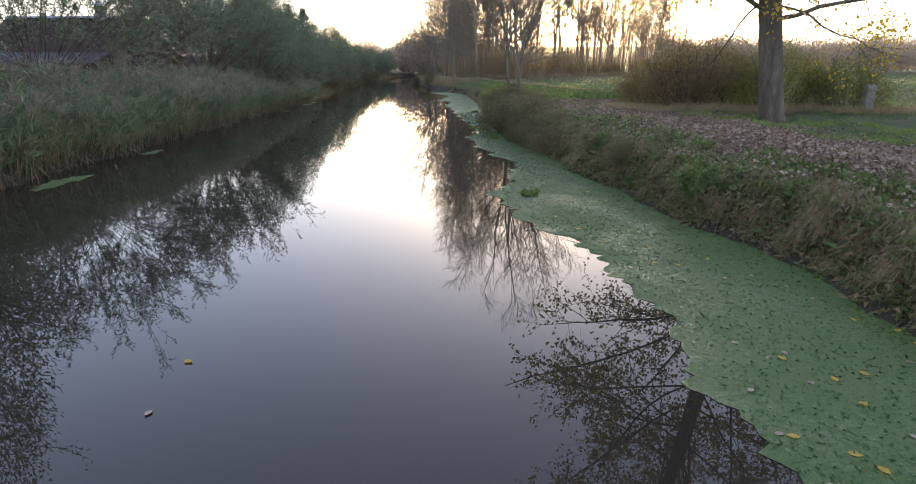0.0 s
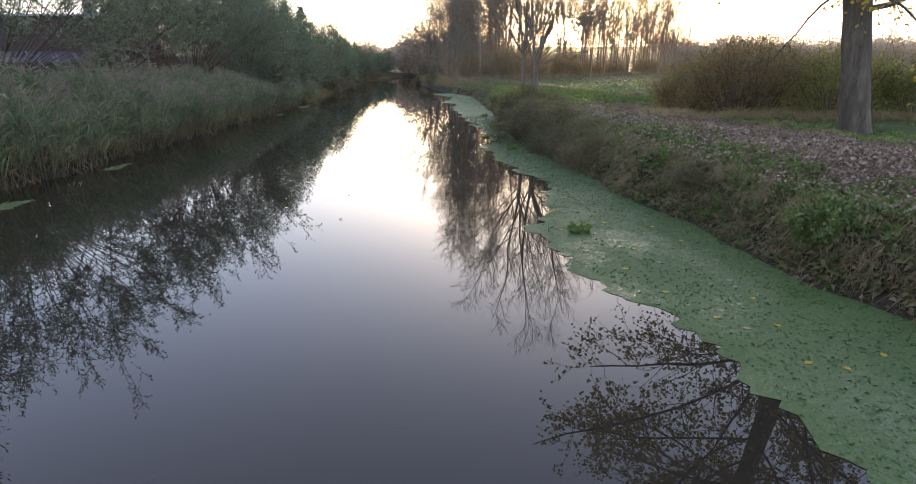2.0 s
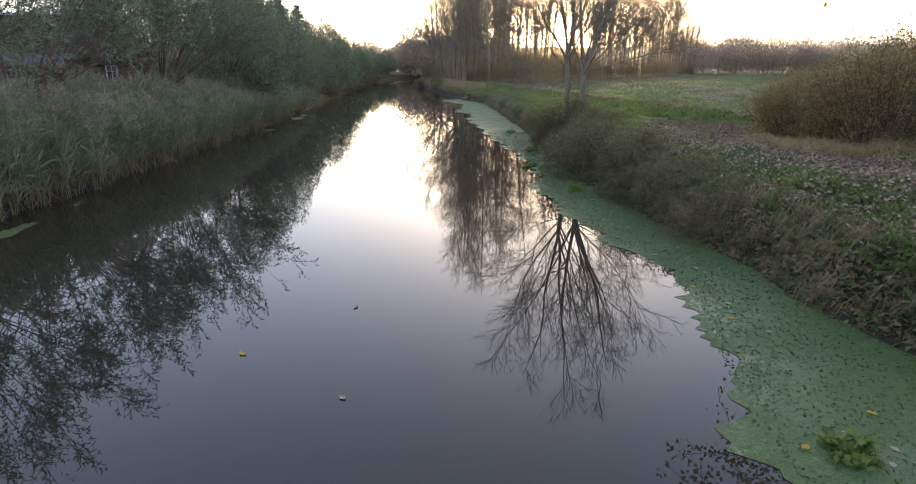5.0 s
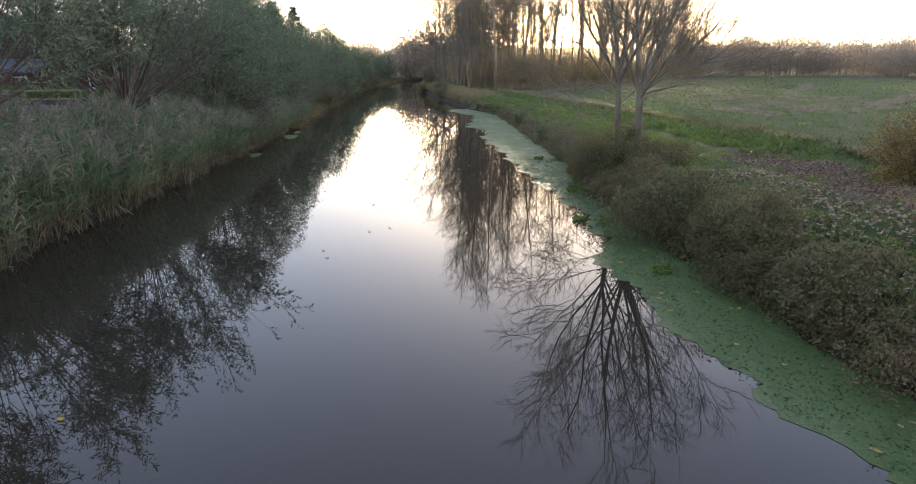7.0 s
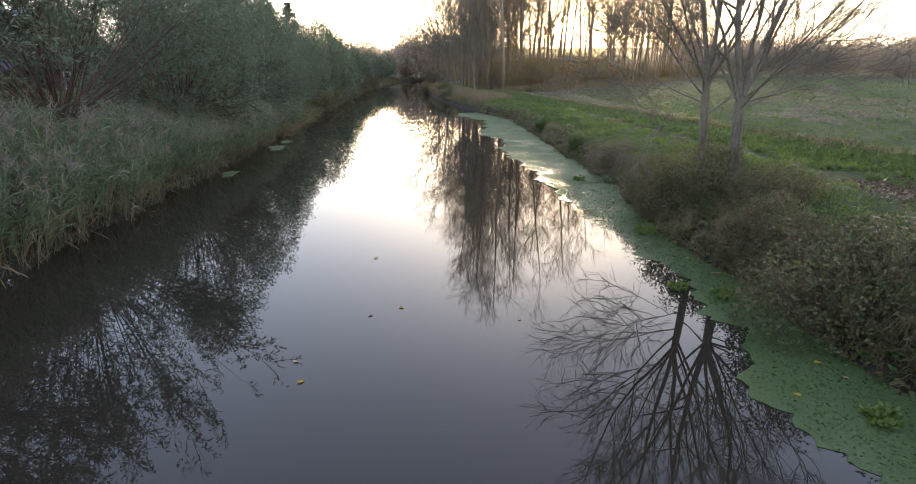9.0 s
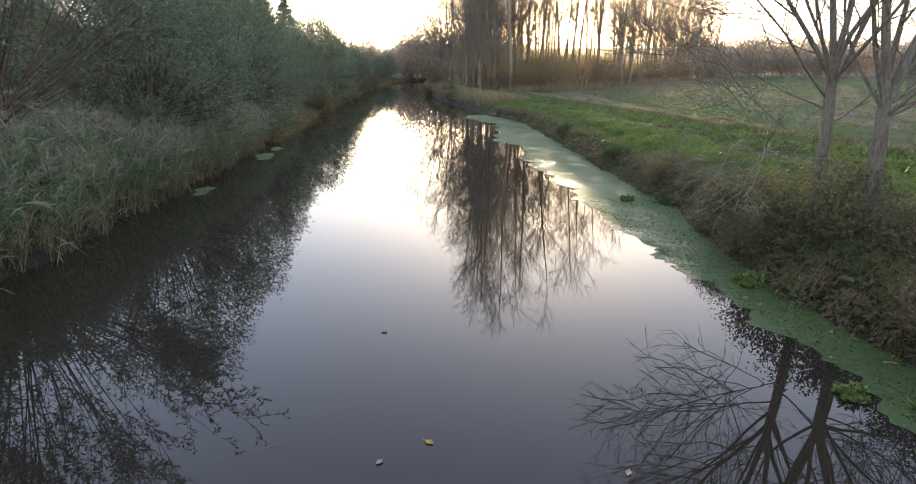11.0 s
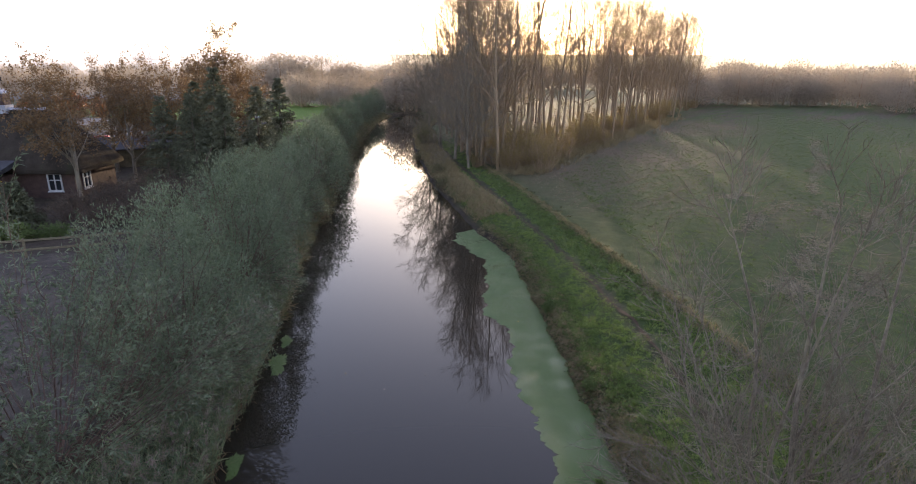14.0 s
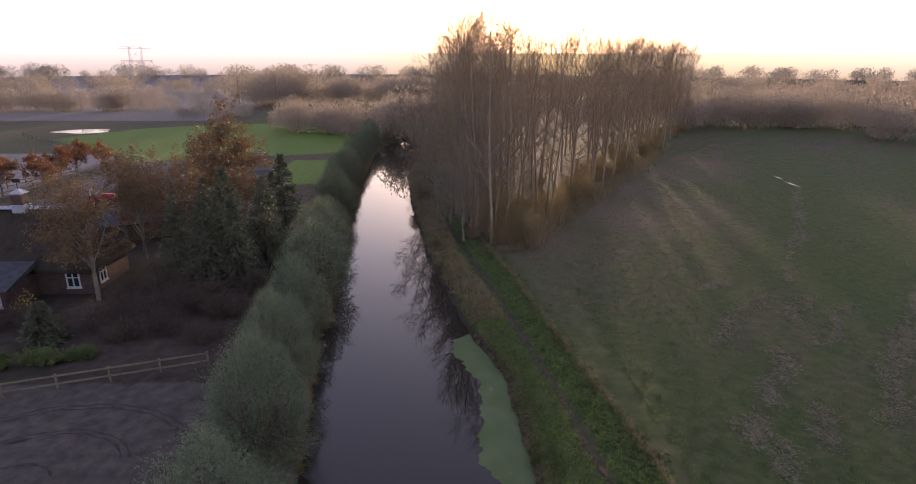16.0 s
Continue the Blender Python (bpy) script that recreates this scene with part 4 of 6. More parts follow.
# the hedge behind the poplar
hd = shrub("hedge_shrub", at_ground(7.3, 18.6), "large red-brown hawthorn shrub in autumn leaf", 1.9, 1.3, 2.25, HEDGE, 9000, 0.055, "field hedge", 70, mantle=15000)
shrub("hedge_shrub", at_ground(9.3, 17.6), "green-yellow hawthorn shrub beside the poplar", 1.6, 1.1, 2.0, HEDGE_GREEN, 6000, 0.055, "field hedge", 50, mantle=10000)
shrub("hedge_shrub", at_ground(10.9, 16.8), "low yellow-green shrub at the fence post", 1.35, 0.9, 1.75, HEDGE_GREEN, 4500, 0.055, "field hedge", 40, mantle=7000)
put_copy(hd, 6.6, 20.6, 0.8, 1.0)
put_copy(hd, 8.8, 20.4, 0.95, 2.0)

# brambles and bushes on the right bank
bb = shrub("bramble_bush", at_ground(2.15, 25.0, -0.35), "dense bramble thicket hanging over the duckweed", 1.0, 1.5, 1.3, BRAMBLE, 6000, 0.048, "bank brambles", 70, mantle=9000)
for x, y, s in ((2.0, 20.4, 0.95), (2.35, 18.6, 0.8), (2.05, 22.2, 0.75), (2.7, 23.6, 0.7), (1.9, 27.0, 0.6)):
    put_copy(bb, x, y, s, y, -0.4 * s)
for q in range(14):
    y = 15.4 + q * 1.25
    put_copy(bb, float(xr(y)) + 0.42 + 0.12 * math.sin(q * 2.1), y, 0.5 + 0.12 * math.sin(q * 1.7), q * 0.9, -0.42)
b2 = shrub("bramble_bush", at_ground(2.35, 16.6, -0.4), "reddish-brown bramble tangle on the bank edge", 0.6, 1.3, 0.95, BRAMBLE, 4500, 0.038, "bank brambles", 60, mantle=6000)
for x, y, s in ((2.6, 15.0, 0.8), (2.0, 18.0, 0.9), (3.3, 11.2, 0.45)):
    put_copy(b2, x, y, s, y * 0.7, -0.35 * s)
nt = shrub("nettle_clump", at_ground(3.45, 10.4, -0.5), "dark green herb clump at the waterline", 0.45, 0.55, 0.6, NETTLE, 3500, 0.05, "bank herbs", 40, GRASS, "herb")
for x, y, s in ((3.75, 8.5, 1.1), (1.75, 14.5, 0.5), (1.65, 16.8, 0.6), (2.15, 19.5, 0.55), (1.75, 34.0, 0.9), (1.5, 29.5, 0.8), (1.75, 17.6, 0.6), (1.6, 40.5, 1.1)):
    put_copy(nt, x, y, s, y, -0.3 * s)
ft = shrub("water_plant", (1.3, 10.2, 0.0), "small green water plant rising from the duckweed", 0.18, 0.2, 0.10, GRASS, 260, 0.07, "water plants", 16, GRASS, "plant")
for x, y, s in ((1.15, 18.7, 0.9), (1.05, 21.5, 1.0), (0.55, 21.8, 0.8), (1.0, 24.6, 1.2), (0.85, 29.8, 1.0)):
    ob = copy_thing(ft, Matrix.Translation((x, y, 0.0)))
    ob.scale = (s, s, s)

# ---- reeds, grasses, fallen leaves ----


def reeds():
    n0 = 6200
    y = rng.uniform(-4, 47, n0)
    depth = np.interp(y, [-4, 20, 30, 40, 47], [3.2, 2.8, 2.2, 1.5, 0.8])
    u = rng.uniform(0, 1, n0) ** 1.2
    x = xl(y) + 0.15 - u * depth
    h = np.interp(y, [-4, 15, 25, 35, 47], [2.1, 2.0, 1.85, 1.55, 1.2]) * rng.uniform(0.7, 1.08, n0) * (0.8 + 0.2 * np.minimum(1, u * 3))
    h = h * (0.93 + 0.14 * np.sin(y * 1.3) * np.sin(x * 1.9 + y * 0.6) + 0.06 * np.sin(y * 3.1 + x))
    z0 = np.maximum(height(x, y), -0.1)
    h = np.maximum(h - z0 * 0.6, 0.5)
    S = np.stack([x, y, z0], -1)
    D = np.stack([0.16 * (0.6 - u) + 0.10 * rng.normal(size=n0), 0.10 * rng.normal(size=n0), np.ones(n0)], -1)
    P = grow(S, D, h, 4, 0.0, 0.05)
    V, F = tubes(P, np.linspace(0.006, 0.003, 4)[None] * np.ones((n0, 1)), 3)
    straw, leaf = [], [(V, F)]
    A, T = along(P, 13, 0.2, 1.0)
    L = rng.uniform(0.24, 0.52, len(A))
    D = T * 0.75 + rng.normal(size=A.shape) * np.array([0.5, 0.5, 0.25])
    leaf.append(blades(A, D, L, rng.uniform(0.015, 0.028, len(A)), 0.2))
    A, T = along(P, 4, 0.0, 0.3)
    D = T * np.where(rng.uniform(size=(len(A), 1)) < 0.55, 0.9, -0.5) + rng.normal(size=A.shape) * np.array([0.28, 0.28, 0.2]) + np.array([0.08, 0, 0])
    straw.append(blades(A, D, rng.uniform(0.3, 0.75, len(A)), rng.uniform(0.010, 0.022, len(A)), 0.08))
    V, F = merged(straw)
    tagged(mesh_object("reed_stalks", V, [F], REED_DRY), "straw-coloured reed stalks and dead leaves at the waterline", "reeds", kind="stuff")
    V, F = merged(leaf)
    tagged(mesh_object("reed_leaves", V, [F], LEAF_REED), "grey-green reed bed along the canal", "reeds", kind="stuff")
    tips = P[:, -1][rng.uniform(size=n0) < 0.42]
    A = np.repeat(tips, 24, 0)
    V, F = blades(A + rng.normal(size=A.shape) * np.array([0.03, 0.03, 0.07]), rng.normal(size=A.shape) * 0.5 + np.array([0.15, 0, 0.6]), rng.uniform(0.08, 0.20, len(A)), 0.016, 0.3)
    tagged(mesh_object("reed_plumes", V, [F], REED_PLUME), "purplish-brown feathery reed plumes", "reeds", kind="stuff")


reeds()


def tufts(name, x, y, per, length, width, mat, label, droop=0.3, out=None, category="grass", flat=0.45):
    own = np.repeat(np.arange(len(x)), per)
    P = np.stack([x, y, height(x, y) - 0.02], -1)[own] + rng.normal(size=(len(own), 3)) * np.array([0.05, 0.05, 0.0])
    D = rng.normal(size=P.shape) * np.array([flat, flat, 0.15]) + np.array([0, 0, 0.75])
    if out is not None:
        D = D + out
    V, F = blades(P, D, rng.uniform(0.6, 1.25, len(P)) * length, width, droop)
    return tagged(mesh_object(name, V, [F], mat), label, category, kind="stuff")


# withered grass hanging over the bank edge
k = 3000
y = 2 + 52 * rng.uniform(0, 1, k) ** 1.35
x = xr(y) + rng.uniform(-0.02, 0.8, k)
tufts("bank_grass", x, y, 12, 0.28, 0.008, GRASS_DRY, "withered grass hanging over the bank edge", 0.75, np.array([-0.45, -0.1, -0.3]))
k = 1500
y = 2 + 50 * rng.uniform(0, 1, k) ** 1.3
x = xr(y) + rng.uniform(0.1, 1.1, k)
tufts("bank_herbs", x, y, 9, 0.15, 0.06, NETTLE, "green nettles and ground ivy on the bank face", 0.2, np.array([-0.25, -0.1, 0.0]), category="herbs", flat=0.7)
# tussocks of long pale grass combed over the edge
k = 110
y = 2 + 40 * rng.uniform(0, 1, k) ** 1.2
x = xr(y) + rng.uniform(0.08, 0.5, k)
tufts("bank_tussock", x, y, 70, 0.42, 0.007, GRASS_DRY, "long pale tussocks of grass combed over the bank edge", 0.8, np.array([-0.55, -0.15, -0.25]), flat=0.4)
k = 620
y = 2 + 40 * rng.uniform(0, 1, k) ** 1.2
x = xr(y) + rng.uniform(0.2, 1.3, k)
tufts("bank_tussock", x, y, 60, 0.26, 0.010, GRASS, "fresh green grass tussocks on the bank", 0.55, np.array([-0.2, -0.05, 0.0]), flat=0.5)
# bramble and bare leaf sprays over the bank face
k = 3400
y = 2 + 50 * rng.uniform(0, 1, k) ** 1.3
x = xr(y) + rng.uniform(-0.05, 1.0, k)
keep = np.sin(y * 1.3) + np.sin(y * 3.7 + 1) > -0.7
tufts("bank_brambles", x[keep], y[keep], 8, 0.11, 0.055, BRAMBLE, "reddish-brown bramble leaves over the bank face", 0.25, np.array([-0.4, -0.2, 0.1]), category="brambles", flat=0.8)
# straw and roots at the foot of the bank
k = 700
y = 2 + 46 * rng.uniform(0, 1, k) ** 1.3
x = xr(y) + rng.uniform(-0.12, 0.16, k)
tufts("bank_straw", x, y, 9, 0.30, 0.009, GRASS_DRY, "straw and roots at the waterline of the bank", 0.5, np.array([-0.35, 0.0, 0.0]), flat=0.5)
k = 900
y = 2 + 46 * rng.uniform(0, 1, k) ** 1.3
x = xr(y) + rng.uniform(-0.06, 0.35, k)
tufts("bank_herbs", x, y, 8, 0.13, 0.045, NETTLE, "small green herbs at the foot of the bank", 0.2, np.array([-0.3, 0, 0.1]), category="herbs", flat=0.7)
k = 3000
y = 2 + 48 * rng.uniform(0, 1, k) ** 1.25
x = xr(y) + rng.uniform(-0.12, 0.3, k)
tufts("bank_brambles", x, y, 8, 0.15, 0.05, BRAMBLE, "bramble runners trailing on to the duckweed", 0.5, np.array([-0.55, -0.1, 0.0]), category="brambles", flat=0.7)
k = 1500
y = 2 + 44 * rng.uniform(0, 1, k) ** 1.25
x = xr(y) + rng.uniform(-0.16, 0.1, k)
tufts("bank_herbs", x, y, 7, 0.12, 0.04, NETTLE, "green herbs creeping from the bank foot", 0.3, np.array([-0.5, 0, 0.1]), category="herbs", flat=0.7)
# sods of grass on the bank top, in patches
k = 11000
y = 2 + 58 * rng.uniform(0, 1, k) ** 1.4
x = xr(y) + 0.3 + rng.uniform(0, 1, k) ** 1.3 * np.maximum(verge_x(y) - xr(y), 1)
near_path = np.abs(x - path_x(y) - 0.3) < np.interp(y, [10, 17, 24], [0.95, 0.55, 0.25])
patchy = np.sin(x * 2.3 + 1.7 * np.sin(y * 0.8)) + np.sin(y * 1.9 + x) > -0.5
keep = ~near_path & (patchy | (y > 24))
tufts("grass", x[keep], y[keep], 12, 0.14, 0.013, GRASS, "green grass of the canal bank", 0.35)
k = 7000
y = 26 + 70 * rng.uniform(0, 1, k) ** 1.4
x = xr(y) + 0.3 + rng.uniform(0, 1, k) * np.maximum(verge_x(y) - xr(y), 1)
keep = np.abs(x - path_x(y)) > 0.3
tufts("grass", x[keep], y[keep], 8, 0.20, 0.026, GRASS, "lush green grass strip along the footpath", 0.3)
# herbs on the strip
k = 1500
y = rng.uniform(24, 70, k)
x = path_x(y) + 0.5 + rng.uniform(0, 1, k) * np.maximum(verge_x(y) - path_x(y) - 0.4, 0.3)
tufts("herbs", x, y, 8, 0.22, 0.07, NETTLE, "low nettles between path and field", 0.1, flat=0.7, category="herbs")
# tall withered verge between strip and field
k = 2300
y = rng.uniform(16, 96, k)
x = verge_x(y) + rng.normal(size=k) * 0.3
x = np.where(y > 33, verge_x(y) + rng.normal(size=k) * 0.13, x)
keep = (y > 36) | (np.sin(y * 0.9) + np.sin(y * 2.3 + 2) + 0.6 * np.sin(y * 5.1) > -0.35)
tufts("verge_grass", x[keep], y[keep], 9, 0.36, 0.014, GRASS_DRY, "withered grass verge along the field", 0.3, flat=0.4)
k = 1800
y = rng.uniform(17, 90, k)
x = verge_x(y) - 0.15 + rng.normal(size=k) * 0.35
keep = np.sin(y * 1.1 + 1) + np.sin(y * 2.9) > -0.2
tufts("verge_weeds", x[keep], y[keep], 9, 0.24, 0.06, BRAMBLE, "brown-green docks and brambles along the field edge", 0.15, flat=0.6, category="weeds")
k = 1500
x = rng.uniform(4.5, 15, k)
y = 17.2 - (x - 7.5) * 0.25 + rng.normal(size=k) * 0.4
tufts("verge_grass", x, y, 8, 0.38, 0.010, GRASS_DRY, "withered grass at the hedge foot", 0.35, flat=0.4)
# rough grass at the foot of the wood and on its canal bank
k = 3600
y = rng.uniform(55, 142, k)
x = xr(y) + 0.1 + rng.uniform(0, 1, k) * 2.6
tufts("rough_grass", x, y, 9, 0.75, 0.03, GRASS_DRY, "withered reeds and grass on the far bank", 0.35, flat=0.35)
k = 2400
t = rng.uniform(0, 1, k)
y = 70 + t * 62
x = 6.8 + (y - 75) * 0.61 + rng.normal(size=k) * 1.2
tufts("rough_grass", x, y, 8, 0.9, 0.035, GRASS_DRY, "withered grass along the edge of the wood", 0.3, flat=0.35)
# stubble and tussocks of the field
k = 24000
x = 8 + rng.uniform(0, 1, k) ** 1.5 * 70
y = rng.uniform(14, 150, k)
keep = (x > verge_x(y) + 0.6) & ~((y > 70) & (x < 8 + (y - 71) * 0.66))
x, y = x[keep], y[keep]
tufts("field_grass", x, y, 8, 0.20, 0.022, MEADOW, "short uneven meadow grass", 0.3, flat=0.42)


def litter():
    k = 42000
    y = 1.5 + 23.5 * rng.uniform(0, 1, k) ** 1.2
    x = path_x(y) + np.interp(y, [8, 17], [0.15, 0.45]) + rng.normal(size=k) * np.interp(y, [10, 17, 24], [0.85, 0.55, 0.4])
    keep = x > xr(y) + 0.5
    x, y = x[keep], y[keep]
    P = np.stack([x, y, height(x, y) + 0.012], -1)
    D = rng.normal(size=P.shape) * np.array([1, 1, 0.28])
    V, F = blades(P, D, rng.uniform(0.035, 0.065, len(P)), rng.uniform(0.025, 0.045, len(P)))
    tagged(mesh_object("leaf_litter", V, [F], LITTER), "brown fallen poplar leaves covering the path", "leaves", kind="stuff")
    k = 11000
    y = rng.uniform(2, 22, k)
    x = xr(y) + rng.uniform(0.05, 2.4, k)
    P = np.stack([x, y, height(x, y) + 0.08], -1)
    V, F = blades(P, rng.normal(size=P.shape) * np.array([1, 1, 0.3]), rng.uniform(0.04, 0.075, k), rng.uniform(0.03, 0.055, k))
    tagged(mesh_object("scattered_leaves", V, [F], LITTER), "scattered fallen leaves on the bank", "leaves", kind="stuff")


litter()


def floating_leaf(mat, label, size):
    """A slightly curled leaf with a stalk."""
    bm = bmesh.new()
    ring = [(0, -0.5, 0.01), (0.28, -0.25, 0.04), (0.36, 0.05, 0.05), (0.2, 0.35, 0.02), (0, 0.6, 0.06), (-0.2, 0.35, 0.03), (-0.36, 0.05, 0.07), (-0.28, -0.25, 0.02)]
    c = bm.verts.new((0, 0, 0.0))
    vs = [bm.verts.new(p) for p in ring]
    for i in range(8):
        bm.faces.new((c, vs[i], vs[(i + 1) % 8]))
    bm.faces.new([bm.verts.new(p) for p in ((-0.02, -0.5, 0.02), (0.02, -0.5, 0.02), (0.03, -0.85, 0.05), (0.0, -0.85, 0.05))])
    for v in bm.verts:
        v.co *= size
    ob = part("floating_leaf", bm, mat, None)
    return tagged(ob, label, "leaf", "floating leaves")


fl = [floating_leaf(YELLOW, "yellow poplar leaf floating on the canal", 0.075), floating_leaf(LITTER, "brown poplar leaf floating on the canal", 0.065)]
spots = []
for q in range(120):
    y = 2.5 + 24 * rng.uniform() ** 1.5
    e = float(np.interp(y, XW[:, 0], XW[:, 1]))
    spots.append((e + (float(xr(y)) - e) * rng.uniform(0.05, 0.95), y))
spots += [(rng.uniform(-7, 0.3), 2.5 + 40 * rng.uniform() ** 1.3) for q in range(14)]
spots += [(-3.7 + 0.6 * rng.normal(), 20.8 + 1.2 * rng.normal()) for q in range(5)]
spots += [(-2.05, 3.35), (-2.1, 4.05), (1.95, 8.85), (-3.2, 11.6), (-3.4, 12.3)]
for q, (x, y) in enumerate(spots):
    mtx = Matrix.Translation((x, y, 0.008)) @ Matrix.Rotation(rng.uniform(0, 6.28), 4, "Z")
    src = fl[q % 2]
    if q < 2:
        src.matrix_basis = mtx
    else:
        copy_thing(src, mtx)


def far_woods():
    """Bare woods and scrub round the horizon: crowns of many small clumps on thin trunks."""
    rows = []

    def belt(x0, y0, x1, y1, n, h, spread):
        t = np.linspace(0, 1, n) + rng.normal(size=n) * 0.4 / n
        for q in t:
            rows.append((x0 + (x1 - x0) * q + rng.normal() * spread, y0 + (y1 - y0) * q + rng.normal() * spread, h * rng.uniform(0.6, 1.2)))

    belt(58, 180, 125, 172, 44, 10, 4)
    belt(98, 152, 150, 105, 26, 10.5, 4)
    belt(150, 105, 190, 40, 24, 10, 6)
    belt(70, 232, 240, 215, 60, 12, 8)
    belt(-42, 170, -12, 160, 26, 8.5, 3)
    belt(-14, 158, 12, 152, 20, 11.5, 3)
    belt(-75, 250, -50, 246, 18, 14, 4)
    belt(-45, 252, 10, 246, 36, 11, 5)
    belt(-150, 222, -95, 224, 30, 8, 4)
    belt(-190, 150, -150, 215, 24, 9, 5)
    belt(-85, 205, -60, 200, 10, 5, 3)
    belt(-260, 330, 20, 330, 90, 9, 12)
    belt(20, 300, 330, 300, 100, 10, 14)
    belt(-420, 480, 420, 480, 150, 11.5, 26)
    tr, lv = [], []
    for x, y, h in rows:
        far = y > 290
        w = h * rng.uniform(0.45, 0.75)
        z = 0.6
        tr.append(tubes(np.array([[[x, y, z - 0.5], [x, y, z + h * 0.8]]]), np.array([[0.018 * h, 0.006 * h]]), 4))
        k = 520 if far else 1250
        a = unit(rng.normal(size=(k, 3))) * rng.uniform(0.2, 1, (k, 1)) ** 0.6
        P = np.array([x, y, z + h * 0.46]) + a * np.array([w, w, h * 0.46])
        D = rng.normal(size=(k, 3)) * 0.6 + np.array([0, 0, 0.9])
        lv.append(blades(P, D, rng.uniform(0.7, 1.6, k) * h * (0.075 if far else 0.055), rng.uniform(0.5, 1.0, k) * h * (0.042 if far else 0.026)))
    V, F = merged(tr)
    tagged(mesh_object("far_trunks", V, [F], BARK_WOOD), "bare trunks of the distant woods", "woods", kind="stuff")
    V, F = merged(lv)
    tagged(mesh_object("far_woods", V, [F], FAR_LEAF_HAZED), "brown distant woods along the horizon, paled as if by haze", "woods", kind="stuff")


far_woods()

k = 4200
y = rng.uniform(40, 146, k)
x = xl(y) + 0.25 - rng.uniform(0, 1, k) ** 1.3 * 2.2
tufts("bank_scrub", x, y, 9, 0.6, 0.05, BRAMBLE, "brown-green scrub overhanging the canal under the willows", 0.2, flat=0.6, category="scrub")
k = 1500
tufts("bank_straw", xl(y[:k]) + 0.2 - rng.uniform(0, 0.5, k), y[:k], 7, 0.7, 0.02, GRASS_DRY, "withered stalks at the waterline under the willows", 0.4, np.array([0.4, 0, -0.2]))

# ---- house and garden ----
THATCH = surface("thatch", [(0.3, (0.030, 0.025, 0.020)), (0.55, (0.050, 0.042, 0.033)), (0.75, (0.050, 0.056, 0.030))], 1.2, 26, 1.0, 0.9, 0.06, (1, 1, 0.3), spec=0.05)
BRICK = surface("house_brick", [(0.3, (0.055, 0.036, 0.03)), (0.7, (0.10, 0.062, 0.05))], 3, 26, 0.9, 0.5, 0.02)
TILE = surface("roof_tile", [(0.3, (0.035, 0.036, 0.040)), (0.7, (0.065, 0.066, 0.072))], 2, 20, 0.8, 0.5, 0.02, spec=0.15)
WHITE = surface("white_paint", [(0.3, (0.42, 0.42, 0.41)), (0.7, (0.56, 0.56, 0.54))], 3, 40, 0.6, 0.1, 0.005)
LEAD = surface("grey_lead", [(0.3, (0.22, 0.23, 0.26)), (0.7, (0.36, 0.37, 0.40))], 3, 20, 0.6, 0.2, 0.01)
FENCE = surface("fence_wood", [(0.3, (0.10, 0.085, 0.05)), (0.7, (0.19, 0.16, 0.10))], 3, 30, 0.85, 0.5, 0.01)
CONCRETE = surface("grey_post", [(0.3, (0.14, 0.13, 0.115)), (0.7, (0.25, 0.235, 0.205))], 5, 40, 0.9, 0.6, 0.01)
RED = surface("red_paint", [(0.3, (0.28, 0.03, 0.025)), (0.7, (0.42, 0.05, 0.04))], 3, 30, 0.5, 0.1, 0.005)
RUBBER = surface("black_rubber", [(0.3, (0.015, 0.015, 0.016)), (0.7, (0.035, 0.034, 0.034))], 6, 40, 0.85, 0.4, 0.01)
STEEL = surface("galvanised_steel", [(0.3, (0.30, 0.30, 0.31)), (0.7, (0.46, 0.46, 0.46))], 1, 8, 0.6, 0.1, 0.01)
GLASS, n, l, b = material("window_glass", 0.05, 0.5)
b.inputs["Base Color"].default_value = (0.02, 0.022, 0.026, 1)
THUJA = foliage("thuja_leaf", [(0.2, (0.09, 0.075, 0.02)), (0.6, (0.17, 0.13, 0.035)), (0.9, (0.22, 0.18, 0.05))], 0.25)


def prism(points_low, points_high, close=True):
    """A solid between a lower and an upper ring."""
    bm = bmesh.new()
    a = [bm.verts.new(p) for p in points_low]
    c = [bm.verts.new(p) for p in points_high]
    n = len(a)
    for i in range(n):
        bm.faces.new((a[i], a[(i + 1) % n], c[(i + 1) % n], c[i]))
    bm.faces.new(c)
    bm.faces.new(a[::-1])
    bmesh.ops.recalc_face_normals(bm, faces=bm.faces[:])
    return bm


